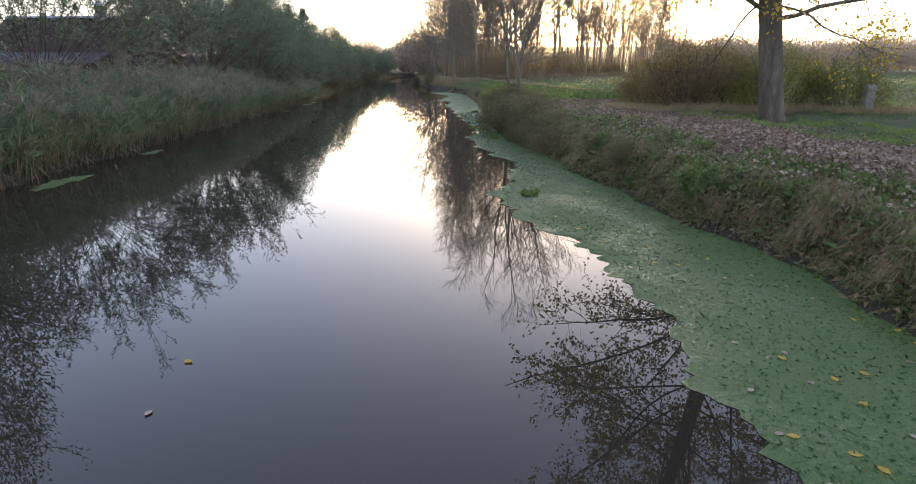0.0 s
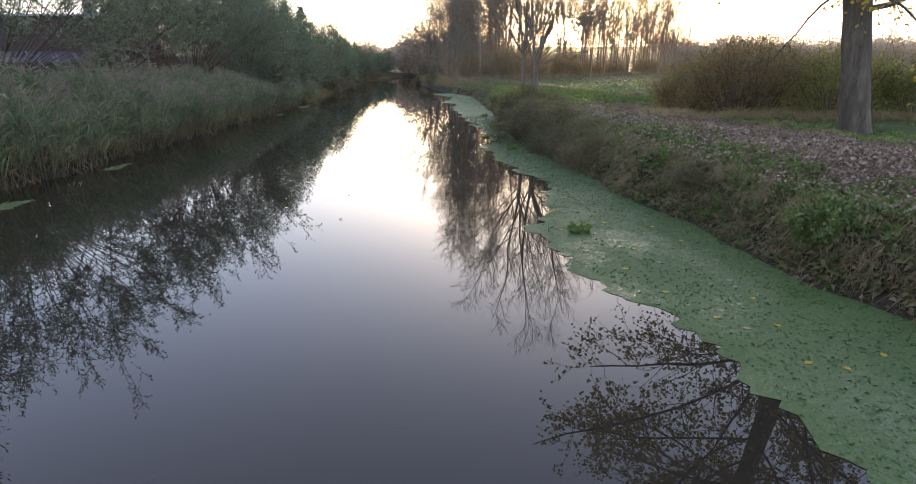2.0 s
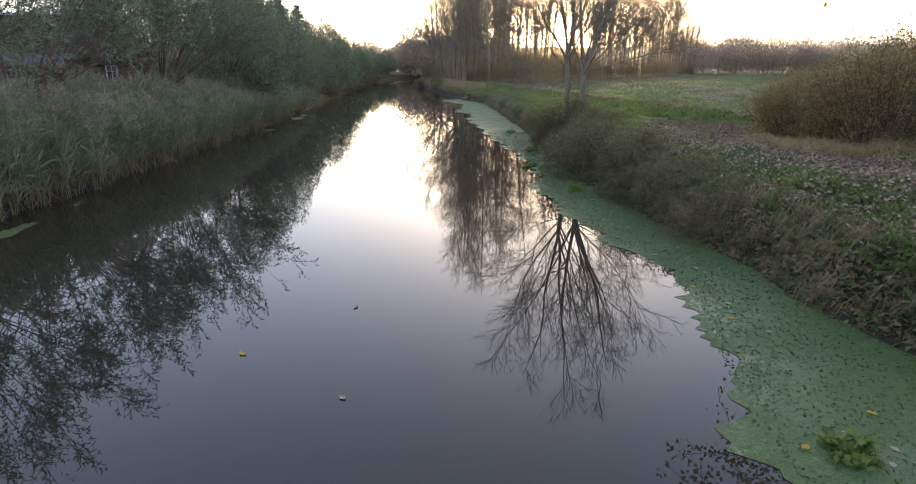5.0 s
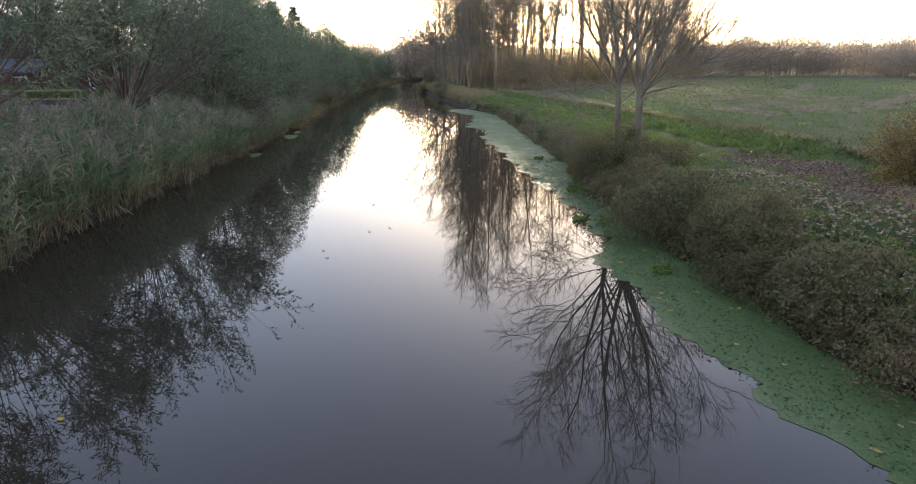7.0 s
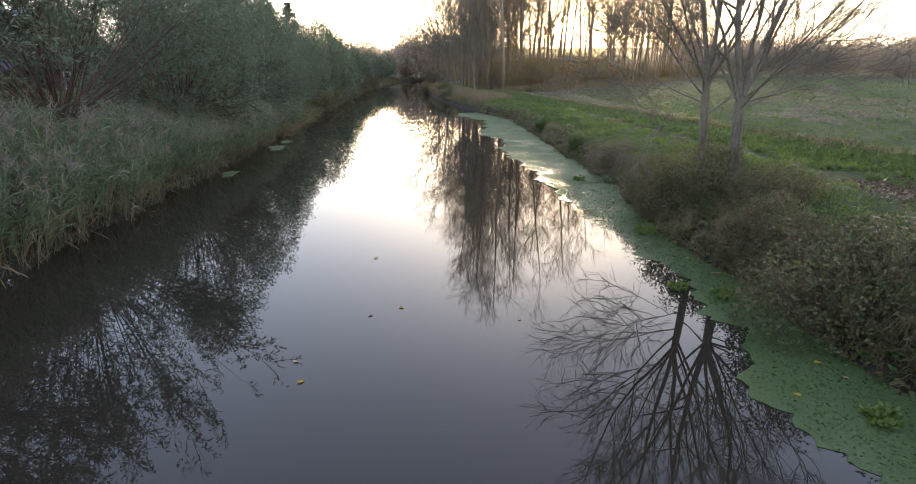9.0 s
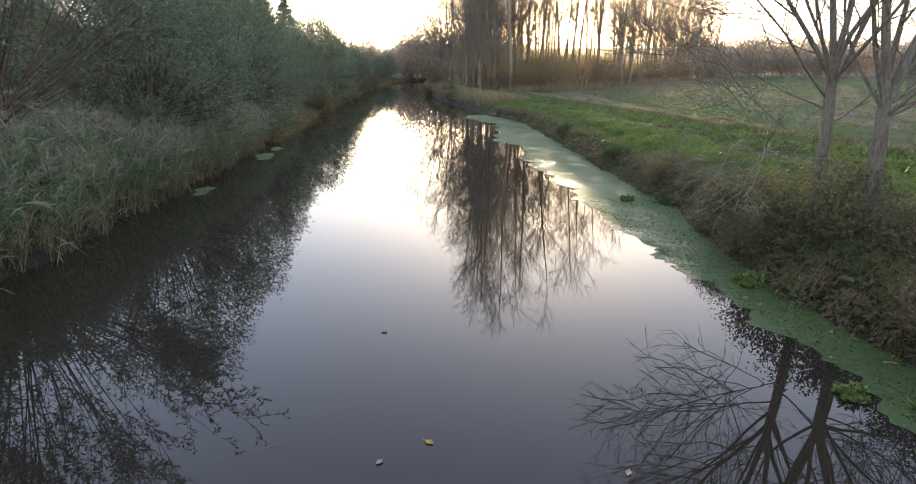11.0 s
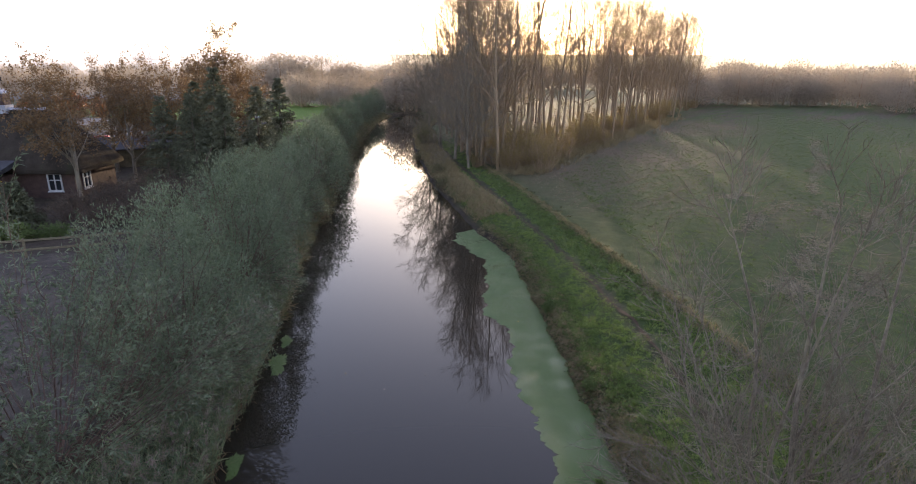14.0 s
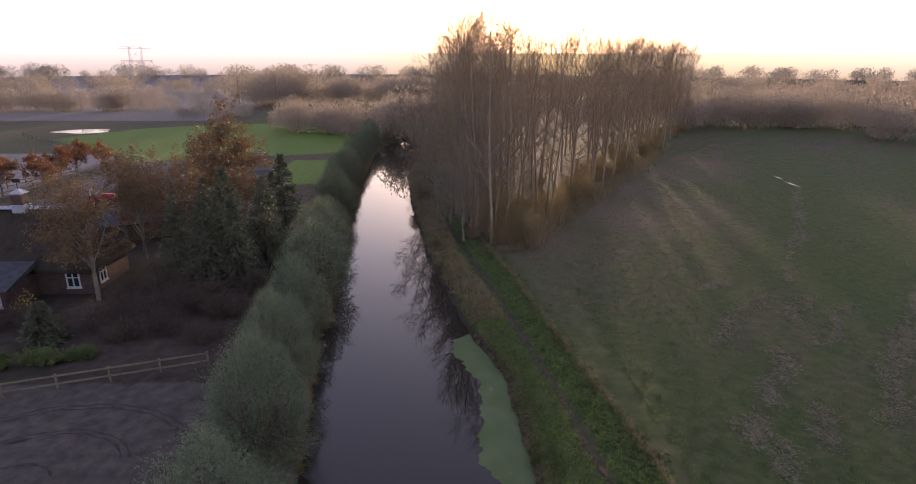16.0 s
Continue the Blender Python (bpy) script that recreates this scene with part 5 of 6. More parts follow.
def window_part(parent, x, y, z, w, h, side):
    """A white-framed window, proud of its wall; side: 'front' looks to -y, 'end' to +x."""
    turn = Matrix.Rotation(0 if side == "front" else math.pi / 2, 4, "Z")
    fr = new("window_frame", bpy.data.meshes.new("window_frame"))
    bm = bmesh.new()
    for a0, a1, c0, c1 in ((-w / 2, w / 2, 0, 0.09), (-w / 2, w / 2, h - 0.09, h), (-w / 2, -w / 2 + 0.09, 0.09, h - 0.09), (w / 2 - 0.09, w / 2, 0.09, h - 0.09), (-0.03, 0.03, 0.09, h - 0.09), (-w / 2 + 0.09, -0.03, h * 0.6, h * 0.6 + 0.05), (0.03, w / 2 - 0.09, h * 0.6, h * 0.6 + 0.05)):
        t = box_bm(a0, a1, -0.08, 0.06, c0, c1)
        me = bpy.data.meshes.new("bar")
        t.to_mesh(me)
        t.free()
        bm.from_mesh(me)
        bpy.data.meshes.remove(me)
    bm.to_mesh(fr.data)
    bm.free()
    fr.data.materials.append(WHITE)
    fr.parent = parent
    fr["label"] = "white painted window frame"
    fr.matrix_basis = Matrix.Translation((x, y, z)) @ turn
    part("pane", box_bm(-w / 2 + 0.02, w / 2 - 0.02, 0.0, 0.02, 0.02, h - 0.02), GLASS, fr, "dark reflecting glass")
    part("window_sill", box_bm(-w / 2 - 0.06, w / 2 + 0.06, -0.14, 0.0, -0.07, -0.005), WHITE, fr)


def farmhouse():
    hx, hy = -39.4, 63.9
    root = thing("farmhouse", (hx, hy, 0.6), "old brick farmhouse with mossy thatched roof", "house")
    L, W = 17.6, 5.6
    x0, x1 = -L / 2 - 0.4, L / 2
    part("wall", box_bm(x0, x1, -W / 2, W / 2, -0.2, 2.4), BRICK, root, "dark red brick walls")
    e = 0.55
    e0, e1, f0, f1 = x0 - e, x1 + e, -W / 2 - e, W / 2 + e
    low = [(e0, f0, 2.0), (e1, f0, 2.0), (e1, f1, 2.0), (e0, f1, 2.0)]
    mid = [(e0, f0, 2.35), (e1, f0, 2.35), (e1, f1, 2.35), (e0, f1, 2.35)]
    bm = bmesh.new()
    ring0 = [bm.verts.new(p) for p in low]
    ring1 = [bm.verts.new(p) for p in mid]
    ra, rb = bm.verts.new((e0 + 2.6, 0, 6.45)), bm.verts.new((e1 - 2.9, 0, 6.45))
    for i in range(4):
        bm.faces.new((ring0[i], ring0[(i + 1) % 4], ring1[(i + 1) % 4], ring1[i]))
    bm.faces.new((ring1[0], ring1[1], rb, ra))
    bm.faces.new((ring1[1], ring1[2], rb))
    bm.faces.new((ring1[2], ring1[3], ra, rb))
    bm.faces.new((ring1[3], ring1[0], ra))
    bm.faces.new(ring0[::-1])
    bmesh.ops.subdivide_edges(bm, edges=bm.edges[:], cuts=6, use_grid_fill=True)
    for v in bm.verts:
        v.co += Vector((0, 0, 0.07 * noise.noise(v.co * 1.3)))
    bmesh.ops.recalc_face_normals(bm, faces=bm.faces[:])
    roof = part("roof", bm, THATCH, root, "dark mossy thatch", True)
    tiles = max(1, int((e1 - e0 - 5.5) / 0.42))
    me = None
    for q in range(tiles):
        if me is None:
            rt = part("ridge_tile", prism([(-0.2, -0.26, -0.12), (0.2, -0.26, -0.12), (0.2, 0.26, -0.12), (-0.2, 0.26, -0.12)], [(-0.19, -0.05, 0.1), (0.19, -0.05, 0.1), (0.19, 0.05, 0.1), (-0.19, 0.05, 0.1)]), LEAD, roof)
            me = rt.data
        else:
            rt = new("ridge_tile", me)
            rt.parent = roof
        rt.location = (e0 + 2.8 + q * 0.42, 0, 6.54)
    cx = 2.7
    ch = part("chimney", box_bm(cx - 0.42, cx + 0.42, -0.42, 0.42, 6.0, 7.6, 0.02), BRICK, root, "square brick chimney")
    part("chimney_flashing", box_bm(cx - 0.5, cx + 0.5, -0.5, 0.5, 6.15, 6.8, 0.02), LEAD, ch, "pale lead flashing")
    part("chimney_cap", prism([(cx - 0.52, -0.52, 7.71), (cx + 0.52, -0.52, 7.71), (cx + 0.52, 0.52, 7.71), (cx - 0.52, 0.52, 7.71)], [(cx - 0.08, -0.08, 8.05), (cx + 0.08, -0.08, 8.05), (cx + 0.08, 0.08, 8.05), (cx - 0.08, 0.08, 8.05)]), LEAD, ch, "pointed chimney hood")
    for sx in (-0.36, 0.36):
        for sy in (-0.36, 0.36):
            part("hood_leg", box_bm(cx + sx - 0.04, cx + sx + 0.04, sy - 0.04, sy + 0.04, 7.6, 7.71), LEAD, ch)
    part("vane_rod", box_bm(cx - 0.02, cx + 0.02, -0.02, 0.02, 8.05, 8.75), RUBBER, ch)
    part("weathervane", box_bm(cx - 0.3, cx + 0.32, -0.015, 0.015, 8.55, 8.85, 0.01), RUBBER, ch, "black flat weathervane plate")
    window_part(root, 7.35, -W / 2 - 0.01, 0.65, 1.05, 1.35, "front")
    window_part(root, x1 + 0.01, -1.3, 0.65, 1.0, 1.35, "end")
    # tiled lean-to
    part("annex_wall", box_bm(-7.5, 4.6, -W / 2 - 3.6, -W / 2 - 0.003, -0.2, 2.0), BRICK, root, "brick lean-to wall")
    part("annex_roof", prism([(-7.9, -W / 2 - 4.0, 1.85), (5.0, -W / 2 - 4.0, 1.85), (5.0, -W / 2 - 0.3, 2.6), (-7.9, -W / 2 - 0.3, 2.6)], [(-7.9, -W / 2 - 4.0, 1.98), (5.0, -W / 2 - 4.0, 1.98), (5.0, -W / 2 - 0.3, 3.0), (-7.9, -W / 2 - 0.3, 3.0)]), TILE, root, "grey tiled lean-to roof")
    window_part(root, 3.6, -W / 2 - 3.61, 0.55, 1.3, 1.1, "front")
    window_part(root, 1.2, -W / 2 - 3.61, 0.55, 1.3, 1.1, "front")


farmhouse()


def outbuilding(x, y, L, W, h, rise, label, turn=0.0):
    root = thing("outbuilding", Matrix.Translation((x, y, 0.6)) @ Matrix.Rotation(turn, 4, "Z"), label, "shed", "yard sheds")
    part("wall", box_bm(-L / 2, L / 2, -W / 2, W / 2, -0.2, h), FENCE, root)
    for s in (-1, 1):
        part("roof_slope", prism([(-L / 2 - 0.3, s * (W / 2 + 0.3), h - 0.1), (L / 2 + 0.3, s * (W / 2 + 0.3), h - 0.1), (L / 2 + 0.3, s * 0.002, h + rise), (-L / 2 - 0.3, s * 0.002, h + rise)], [(-L / 2 - 0.3, s * (W / 2 + 0.3), h), (L / 2 + 0.3, s * (W / 2 + 0.3), h), (L / 2 + 0.3, s * 0.002, h + rise + 0.1), (-L / 2 - 0.3, s * 0.002, h + rise + 0.1)]), TILE, root, "grey corrugated roof")
    part("door", box_bm(-0.6, 0.6, -W / 2 - 0.05, -W / 2 - 0.003, -0.1, 2.0), FENCE, root)


outbuilding(-34.5, 77.5, 8.0, 4.4, 1.9, 0.9, "low wooden shed with grey roof behind the trees", 0.5)
outbuilding(-29.0, 101.0, 3.6, 3.2, 1.8, 0.6, "small pale hut beside the meadow", 0.2)


def fence(points, gap, tall, label, group, rails=(0.45, 0.95), thick=0.05):
    root = thing("wooden_fence", (points[0][0], points[0][1], 0.6), label, "fence", group)
    ox, oy = points[0]
    post_me = None
    for (ax, ay), (bx, by) in zip(points[:-1], points[1:]):
        d = math.hypot(bx - ax, by - ay)
        turn = math.atan2(by - ay, bx - ax)
        k = max(1, round(d / gap))
        for q in range(k + 1):
            px, py = ax + (bx - ax) * q / k - ox, ay + (by - ay) * q / k - oy
            if post_me is None:
                po = part("post", box_bm(-0.055, 0.055, -0.055, 0.055, -0.5, tall, 0.01), FENCE, root)
                post_me = po.data
            else:
                po = new("post", post_me)
                po.parent = root
            po.matrix_basis = Matrix.Translation((px, py, 0)) @ Matrix.Rotation(turn, 4, "Z")
        for z in rails:
            ra = part("rail", box_bm(0, d, -0.095, -0.055, z, z + 0.11, 0.008), FENCE, root)
            ra.matrix_basis = Matrix.Translation((ax - ox, ay - oy, 0)) @ Matrix.Rotation(turn, 4, "Z")
    return root


fence([(-40.0, 43.0), (-27.5, 46.1), (-17.4, 49.3)], 2.6, 1.1, "two-rail wooden paddock fence", "yard fences")
fence([(-60.5, 90.0), (-57.0, 108.0), (-54.8, 121.0)], 3.0, 1.1, "wooden rail fence along the drive", "yard fences")
fence([(-54.8, 121.0), (-72.0, 133.0), (-98.0, 156.0)], 3.2, 1.1, "pale rail fence between paddock and meadow", "yard fences")
fence([(-66.0, 88.0), (-63.0, 103.0), (-61.0, 112.0)], 3.0, 1.1, "wooden rail fence behind the drive trees", "yard fences")

cone = spruce((-29.3, 52.8, 0.6), 2.9, 1.45, "golden-brown conical thuja by the house")
cone.children[1].data.materials[0] = THUJA
cone["category"] = "thuja"
cone["group"] = "garden thujas"
cone.name = "thuja"
gh = shrub("garden_hedge", (-27.8, 49.9, 0.6), "clipped dark green hedge behind the fence", 1.5, 0.7, 1.3, NETTLE, 6000, 0.09, "garden hedges", 50)
put_copy(gh, -25.9, 50.5, 0.85, 0.3)
put_copy(gh, -30.6, 49.2, 1.1, 0.2)
gs = shrub("garden_shrub", (-25.2, 56.5, 0.6), "dark bare garden shrub under the trees", 2.0, 1.6, 2.4, DARK_SHRUB, 3600, 0.09, "garden shrubs", 70)
for x, y, s in ((-22.0, 54.0, 0.9), (-18.6, 56.5, 1.0), (-23.5, 60.5, 1.1), (-19.5, 71.5, 1.2), (-17.5, 74.5, 1.0), (-27.6, 60.2, 0.8), (-18.0, 61.0, 1.0), (-20.5, 58.0, 1.1), (-24.4, 53.2, 0.8), (-27.0, 55.0, 0.9), (-22.5, 57.4, 1.0), (-29.0, 53.4, 0.6), (-34.2, 54.6, 0.9), (-36.6, 55.6, 0.95), (-32.0, 55.8, 0.75), (-39.2, 54.8, 0.9), (-25.8, 63.5, 1.0), (-22.4, 70.0, 1.2), (-19.0, 52.8, 0.8)):
    put_copy(gs, x, y, s, x)
yl = shrub("garden_shrub", (-32.6, 56.5, 0.6), "thin yellow-leaved climber at the house wall", 0.8, 0.3, 2.3, YELLOW, 240, 0.12, "garden shrubs", 16)


def tractor():
    root = thing("tractor", Matrix.Translation((-46.0, 91.0, 0.62)) @ Matrix.Rotation(0.3, 4, "Z"), "small red tractor parked on the yard", "tractor")
    part("bonnet", box_bm(0.1, 1.7, -0.35, 0.35, 0.75, 1.35, 0.08), RED, root)
    part("rear_body", box_bm(-1.1, 0.1, -0.45, 0.45, 0.6, 1.1, 0.06), RED, root)
    part("seat", box_bm(-0.8, -0.35, -0.25, 0.25, 1.1, 1.45, 0.05), RUBBER, root, "black seat")
    for x, r, w in ((-0.75, 0.68, 0.36), (1.3, 0.42, 0.24)):
        for s in (-1, 1):
            bm = bmesh.new()
            bmesh.ops.create_cone(bm, cap_ends=True, segments=20, radius1=r, radius2=r, depth=w)
            bmesh.ops.bevel(bm, geom=bm.edges[:], offset=0.05, segments=1, affect="EDGES")
            bmesh.ops.transform(bm, matrix=Matrix.Translation((x, s * 0.62, r)) @ Matrix.Rotation(math.pi / 2, 4, "X"), verts=bm.verts[:])
            wh = part("wheel", bm, RUBBER, root, "black tyre")
            bm = bmesh.new()
            bmesh.ops.create_cone(bm, cap_ends=True, segments=16, radius1=r * 0.5, radius2=r * 0.5, depth=w + 0.03)
            bmesh.ops.transform(bm, matrix=Matrix.Translation((x, s * 0.62, r)) @ Matrix.Rotation(math.pi / 2, 4, "X"), verts=bm.verts[:])
            part("rim", bm, RED, wh)
    for s in (-0.4, 0.4):
        part("roll_bar", box_bm(-0.95, -0.88, s - 0.03, s + 0.03, 1.1, 2.0), STEEL, root)


tractor()


def pond(name, x, y, rx, ry, label):
    k = 28
    a = np.arange(k) * 2 * np.pi / k
    rr = 1 + 0.12 * np.sin(a * 3 + x) + 0.08 * np.sin(a * 5 + y)
    z = float(np.max(height(x + rx * np.cos(a) * rr, y + ry * np.sin(a) * rr))) + 0.012
    V = np.concatenate([np.stack([x + rx * np.cos(a) * rr, y + ry * np.sin(a) * rr, np.full(k, z)], -1), [[x, y, z]]])
    j = np.arange(k)
    F = np.stack([j, (j + 1) % k, np.full(k, k)], -1)
    tagged(mesh_object(name, V, [F], WATER), label, "water", kind="structure")


pond("water_pond", -90.0, 166.0, 6.5, 4.2, "small pond glinting at the edge of the meadow")
pond("water_puddle_1", -34.7, 164.5, 1.8, 0.9, "puddle in the meadow")
pond("water_puddle_2", 50.6, 101.0, 0.10, 1.8, "water standing in a field rut")
pond("water_puddle_3", 51.4, 106.0, 0.10, 1.2, "water standing in a field rut")

tr = thing("water_trough", (-36.5, 128.5, 0.66), "pale cattle trough in the meadow", "trough")
part("basin", box_bm(-1.1, 1.1, -0.35, 0.35, 0.15, 0.62, 0.05), LEAD, tr)
for q in (-0.8, 0.8):
    part("foot", box_bm(q - 0.08, q + 0.08, -0.3, 0.3, -0.1, 0.15), LEAD, tr)


def pylon():
    root = thing("power_pylon", (-206.0, 442.0, 0.6), "lattice power pylon far behind the woods", "pylon")
    lines = []
    top, gapx = 23.4, 8.5
    for s in (-1, 1):
        for c in (-0.9, 0.9):
            lines.append([(s * gapx / 2 + c * 1.6, 0, 0), (s * gapx / 2 * 0.9 + c * 0.35, 0, top)])
        for q in range(9):
            z0, z1 = q * top / 9, (q + 1) * top / 9
            w0, w1 = 1.44 - 1.1 * q / 9, 1.44 - 1.1 * (q + 1) / 9
            cx = s * gapx / 2 * 0.97
            lines.append([(cx - w0, 0, z0), (cx + w1, 0, z1)])
            lines.append([(cx + w0, 0, z0), (cx - w1, 0, z1)])
    for z, w in ((top, 11.5), (top - 1.2, 11.0), (top - 9.0, 11.0), (top - 10.0, 10.5)):
        lines.append([(-w, 0, z), (w, 0, z)])
    for z in (top, top - 9.0):
        for q in range(10):
            x = -10.5 + q * 2.1
            lines.append([(x, 0, z), (x + 1.05, 0, z - 1.1)])
            lines.append([(x + 1.05, 0, z - 1.1), (x + 2.1, 0, z)])
    lines.append([(-3.6, 0, top - 9), (3.6, 0, top)])
    lines.append([(3.6, 0, top - 9), (-3.6, 0, top)])
    P = np.array(lines)
    V, F = tubes(P, np.full((len(P), 2), 0.09), 4)
    mesh_object("lattice", V, [F], STEEL, root)
    for x in (-10.5, -5, 5, 10.5):
        for z in (top - 1.2, top - 10.0):
            V, F = tubes(np.array([[[x, 0, z], [x, 0, z - 2.2]]]), np.full((1, 2), 0.08), 4)
            mesh_object("insulator", V, [F], STEEL, root)


pylon()

post = thing("fence_post", at_ground(11.2, 16.3), "weathered grey fence post at the hedge", "post")
part("shaft", box_bm(-0.13, 0.13, -0.11, 0.11, -0.4, 0.72, 0.03), CONCRETE, post)
part("post_top", prism([(-0.12, -0.1, 0.72), (0.12, -0.1, 0.72), (0.12, 0.1, 0.72), (-0.12, 0.1, 0.72)], [(-0.07, -0.05, 0.78), (0.07, -0.05, 0.78), (0.07, 0.05, 0.78), (-0.07, 0.05, 0.78)]), CONCRETE, post)

# undergrowth at the foot of the wood
ug = shrub("undergrowth_shrub", at_ground(6.6, 72.5), "ochre-leaved undergrowth at the edge of the wood", 1.9, 1.8, 4.2, IVY, 2600, 0.10, "wood undergrowth", 46, BARK_WOOD)
for q in range(96):
    t = (q % 48) / 48
    if q % 3:
        y = 73.5 + t ** 1.4 * 95 + rng.normal() * 0.8
        x = 6.3 + (y - 75) * 0.61 - abs(rng.normal()) * 4.0
    else:
        y = 73 + t * 55
        x = float(path_x(y)) + 3.0 + abs(rng.normal()) * 2.5
    put_copy(ug, x, y, rng.uniform(0.45, 1.15) if q < 48 else rng.uniform(0.4, 0.75), q * 1.1)
sb = shrub("bank_bush", at_ground(-4.8, 92.5), "dark rounded bush on the far bank", 1.6, 1.6, 2.6, BRAMBLE, 3000, 0.10, "far bank bushes", 50, mantle=3500)
for x, y, s in ((-3.4, 72.0, 0.5), (-3.0, 66.5, 0.45), (-5.6, 99.0, 0.6), (-5.9, 108.0, 0.7), (-5.2, 118.0, 0.8), (-4.6, 128, 1.0), (-5.8, 84.0, 0.5)):
    put_copy(sb, x, y, s, y)

for q in range(22):
    y = 56.5 + q * 2.6 + rng.uniform(-0.7, 0.7)
    ob = put_copy(sb, float(xl(y)) - 0.25 + rng.uniform(-0.3, 0.3), y, rng.uniform(0.55, 0.95), q * 1.9, -0.35)
    tagged(ob, "brown half-leafless scrub hanging over the canal", group="canal scrub")
for x, y, s in ((-8.0, 158.0, 0.7), (-13.5, 157.0, 0.65)):
    put_copy(w4, x, y, s, x)

# pale withered streaks in the field
for q, (x0, y0, x1, y1) in enumerate(((14.8, 51, 22.6, 59.1), (21.9, 54.3, 26.2, 59), (14.7, 43.6, 19.2, 50), (13.8, 43.1, 12.7, 37.9), (12.5, 42.3, 12.5, 40.2), (22.4, 50.7, 28.5, 57.2), (17.4, 43.5, 15.5, 40.1), (29.5, 53.1, 27.6, 49.7), (18.7, 60.5, 21.3, 62.4), (32.6, 71.7, 36.9, 75.7), (27, 62, 50, 98), (24, 47, 40, 63), (20, 42, 27, 50), (32, 52, 44, 66))):
    k = int(60 * math.hypot(x1 - x0, y1 - y0) ** 0.8) + 60
    t = rng.uniform(0, 1, k)
    tufts("withered_streak", x0 + (x1 - x0) * t + rng.normal(size=k) * 0.3 + 0.4 * np.sin(t * 9 + q), y0 + (y1 - y0) * t + rng.normal(size=k) * 0.4, 9, 0.30, 0.022, STRAW, "pale withered grass along an old furrow", 0.1, np.array([0, 0, -0.6]), flat=0.9)

# brown leaves blown from the wood over the field's edge
k = 9000
y = rng.uniform(56, 118, k)
off = np.abs(rng.normal(size=k)) * 8
x = np.where(y < 72, path_x(y) + 4.5, 5.5 + (y - 71) * 0.66) + off
keep = x > verge_x(y) + 0.3
x, y = x[keep], y[keep]
P = np.stack([x, y, height(x, y) + 0.05], -1)
V, F = blades(P, rng.normal(size=P.shape) * np.array([1, 1, 0.4]), rng.uniform(0.05, 0.10, len(P)), rng.uniform(0.04, 0.08, len(P)))
tagged(mesh_object("field_leaves", V, [F], LITTER), "brown poplar leaves blown over the field", "leaves", kind="stuff")

# ---- distance ----
# a wall that glows by itself, horizon haze painted into its colour
m = bpy.data.materials.new("mist_glow")
m.use_nodes = True
n, l = m.node_tree.nodes, m.node_tree.links
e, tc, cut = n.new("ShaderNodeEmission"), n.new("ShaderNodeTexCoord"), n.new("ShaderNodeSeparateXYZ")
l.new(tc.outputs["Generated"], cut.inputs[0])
# painted haze tone: amber below the sun, greyer to the sides
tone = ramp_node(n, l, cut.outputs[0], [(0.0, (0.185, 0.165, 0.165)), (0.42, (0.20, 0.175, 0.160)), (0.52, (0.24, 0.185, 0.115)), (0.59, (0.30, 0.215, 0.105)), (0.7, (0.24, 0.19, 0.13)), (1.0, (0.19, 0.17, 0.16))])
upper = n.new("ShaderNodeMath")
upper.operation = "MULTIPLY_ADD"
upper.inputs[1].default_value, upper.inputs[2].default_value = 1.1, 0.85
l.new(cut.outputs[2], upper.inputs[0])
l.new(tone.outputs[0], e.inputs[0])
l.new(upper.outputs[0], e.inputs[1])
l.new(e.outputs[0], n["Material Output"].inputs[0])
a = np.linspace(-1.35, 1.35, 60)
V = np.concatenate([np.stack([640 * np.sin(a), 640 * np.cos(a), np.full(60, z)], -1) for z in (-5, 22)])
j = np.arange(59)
tagged(mesh_object("backdrop_mist", V, [np.stack([j, j + 1, j + 61, j + 60], -1)], m), "glowing backdrop wall painted as pale mist on the horizon", "mist", kind="structure")

m = bpy.data.materials.new("sun_light")
m.use_nodes = True
e = m.node_tree.nodes.new("ShaderNodeEmission")
e.inputs[0].default_value, e.inputs[1].default_value = (1.0, 0.82, 0.5, 1), 40.0
m.node_tree.links.new(e.outputs[0], m.node_tree.nodes["Material Output"].inputs[0])
bm = bmesh.new()
bmesh.ops.create_icosphere(bm, subdivisions=3, radius=82)
ob = part("backdrop_sun", bm, m, None)
az, el = radians(SUN_AZ), radians(SUN_ELEV - 0.15)
ob.location = (4600 * math.sin(az) * math.cos(el), 4600 * math.cos(az) * math.cos(el), 4600 * math.sin(el))
tagged(ob, "low evening sun behind the wood", "sun", kind="structure")

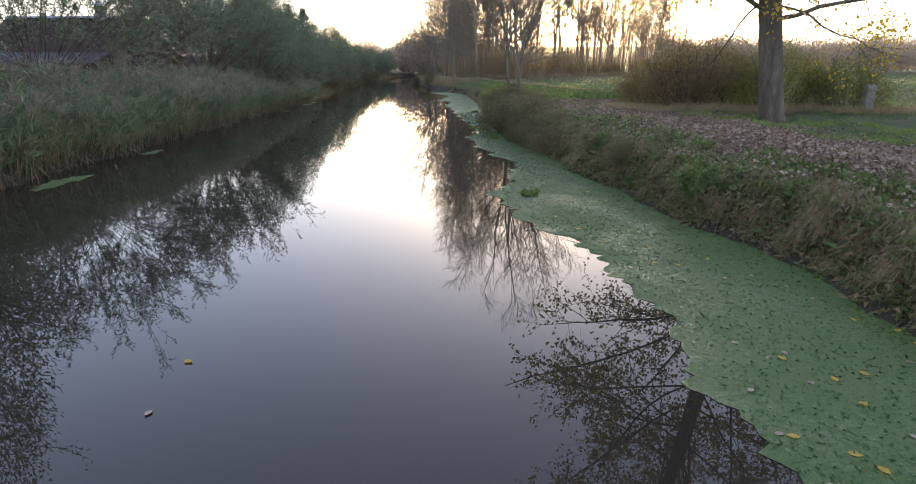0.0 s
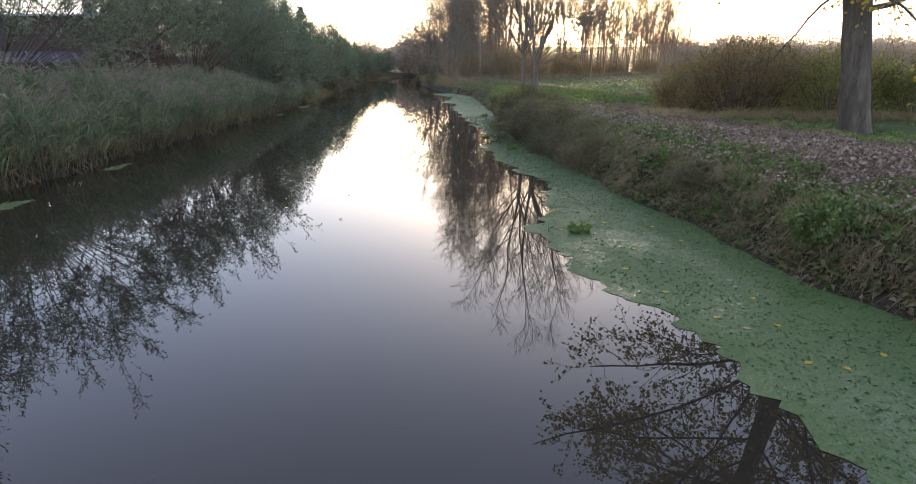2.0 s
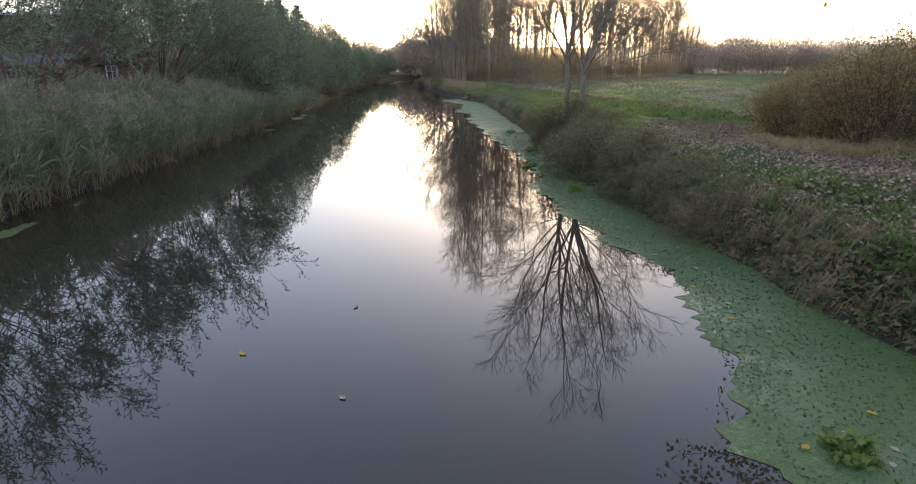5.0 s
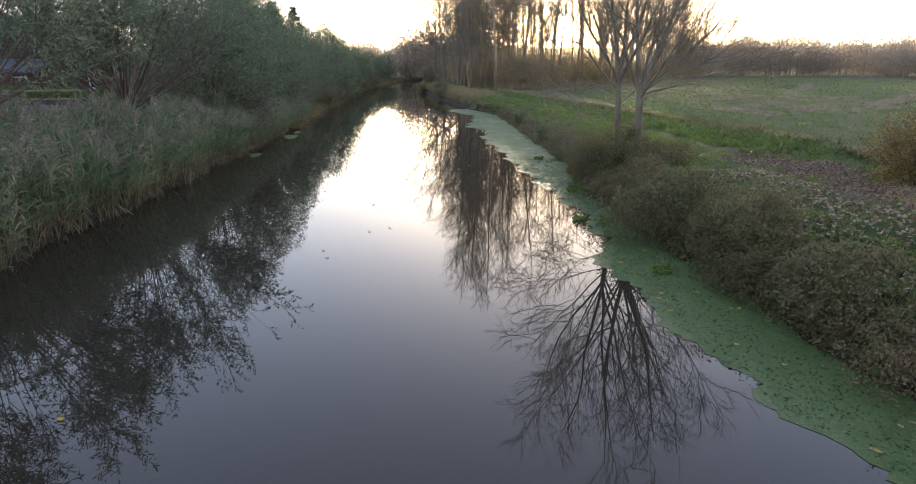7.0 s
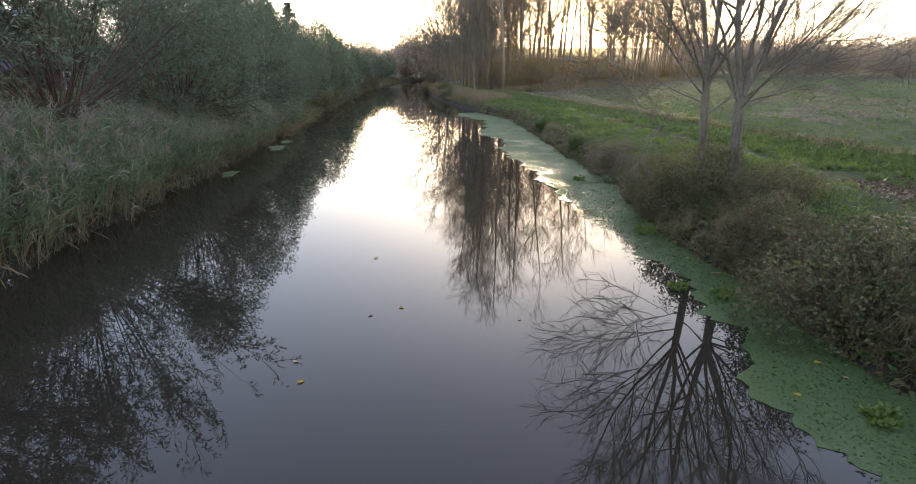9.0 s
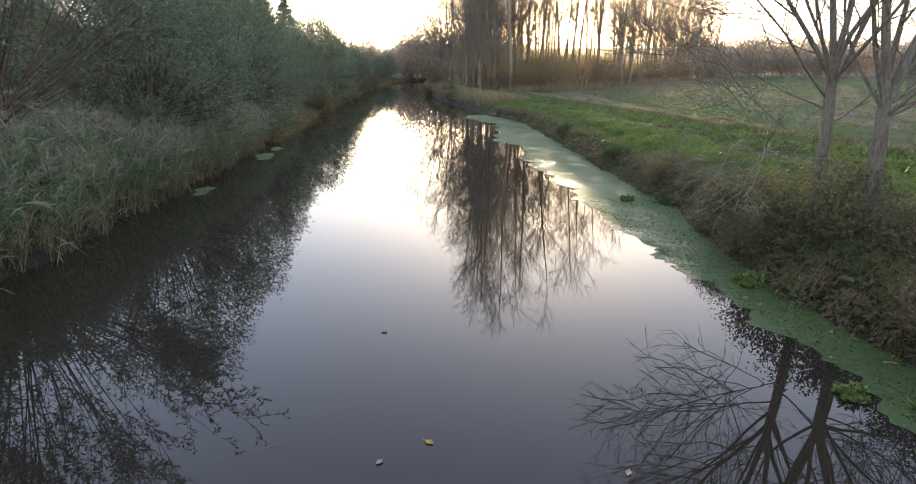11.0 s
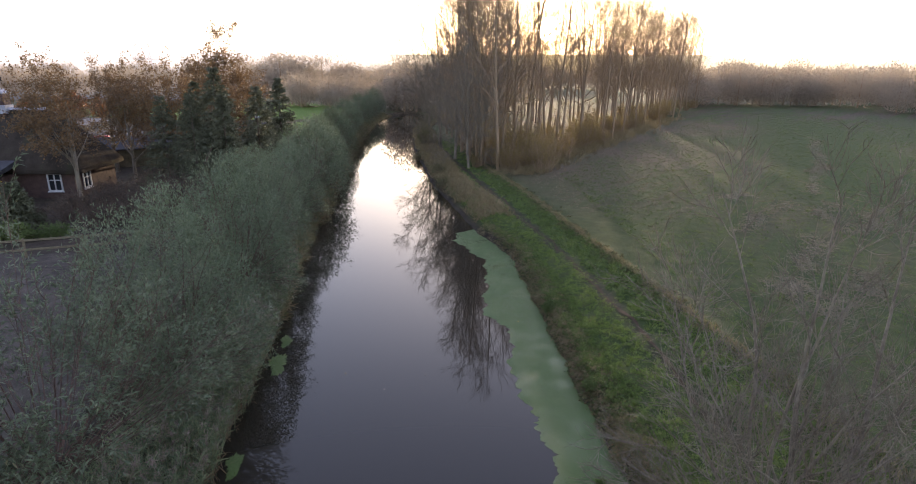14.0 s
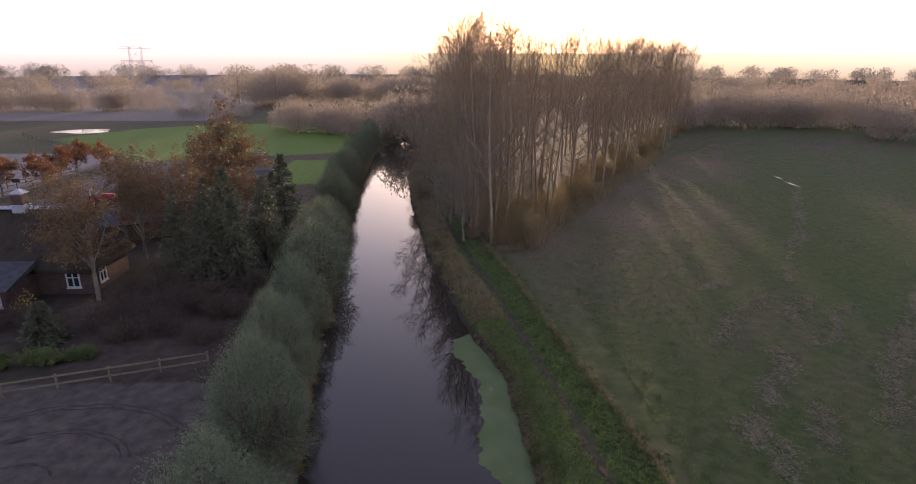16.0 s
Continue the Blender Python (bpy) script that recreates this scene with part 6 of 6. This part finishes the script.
# curved wheel tracks on the paddock
TRACK = surface("churned_soil", [(0.3, (0.028, 0.023, 0.019)), (0.7, (0.05, 0.042, 0.034))], 4, 40, 0.95, 0.9, 0.03)
for q, (cx, cy, r, a0, a1) in enumerate(((-22.0, 40.0, 5.3, 0.5, 2.7), (-22.0, 40.0, 4.95, 0.5, 2.7), (-22.0, 39.8, 3.2, 0.3, 2.5), (-22.0, 39.8, 2.9, 0.3, 2.5), (-22.6, 39.0, 1.4, 0.4, 2.2))):
    t = np.linspace(a0, a1, 40)
    w = 0.06 + 0.03 * np.sin(t * 17 + q)
    rows = []
    for sgn in (-1, 1):
        x, y = cx + (r * 1.3 + sgn * w) * np.cos(t), cy + (r + sgn * w) * np.sin(t)
        rows.append(np.stack([x, y, height(x, y) + 0.012], -1))
    j = np.arange(39)
    tagged(mesh_object("wheel_track", np.concatenate(rows), [np.stack([j, j + 1, j + 41, j + 40], -1)], TRACK), "dark curved wheel track in the paddock", "track", kind="structure")

# trodden footpath along the strip
ys = np.arange(31.0, 112, 0.4)
c = path_x(ys) + 0.14 * np.sin(ys * 0.55) + 0.07 * np.sin(ys * 1.7)
rows = [np.stack([c + sgn * (0.07 + 0.03 * np.sin(ys * 2.3 + sgn) + 0.035 * rng.normal(size=len(ys))), ys, np.zeros(len(ys))], -1) for sgn in (-1, 1)]
V = np.concatenate(rows)
V[:, 2] = height(V[:, 0], V[:, 1]) + 0.025
j, k = np.arange(len(ys) - 1), len(ys)
PATH = surface("trodden_soil", [(0.3, (0.050, 0.036, 0.024)), (0.7, (0.10, 0.075, 0.05))], 2, 30, 1.0, 0.9, 0.03, spec=0.05)
tagged(mesh_object("path", V, [np.stack([j, j + 1, j + k + 1, j + k], -1)], PATH, smooth=True), "narrow trodden earth footpath", "path", kind="structure")

# thin saplings between the poplars
sap = crown_tree("sapling", (4.0, 76.0, 0.7), "thin bare sapling in the poplar wood", 8.5, 1.9, IVY, 1, "wood saplings", BARK_WOOD, 0.13, 0.1)
for q in range(26):
    y = 74 + 52 * rng.uniform() ** 1.3
    lo, hi = float(path_x(y)) + 2.2, 6.0 + (y - 71) * 0.66
    put_copy(sap, lo + (hi - lo) * rng.uniform(), y, rng.uniform(0.35, 0.75), q * 0.7)
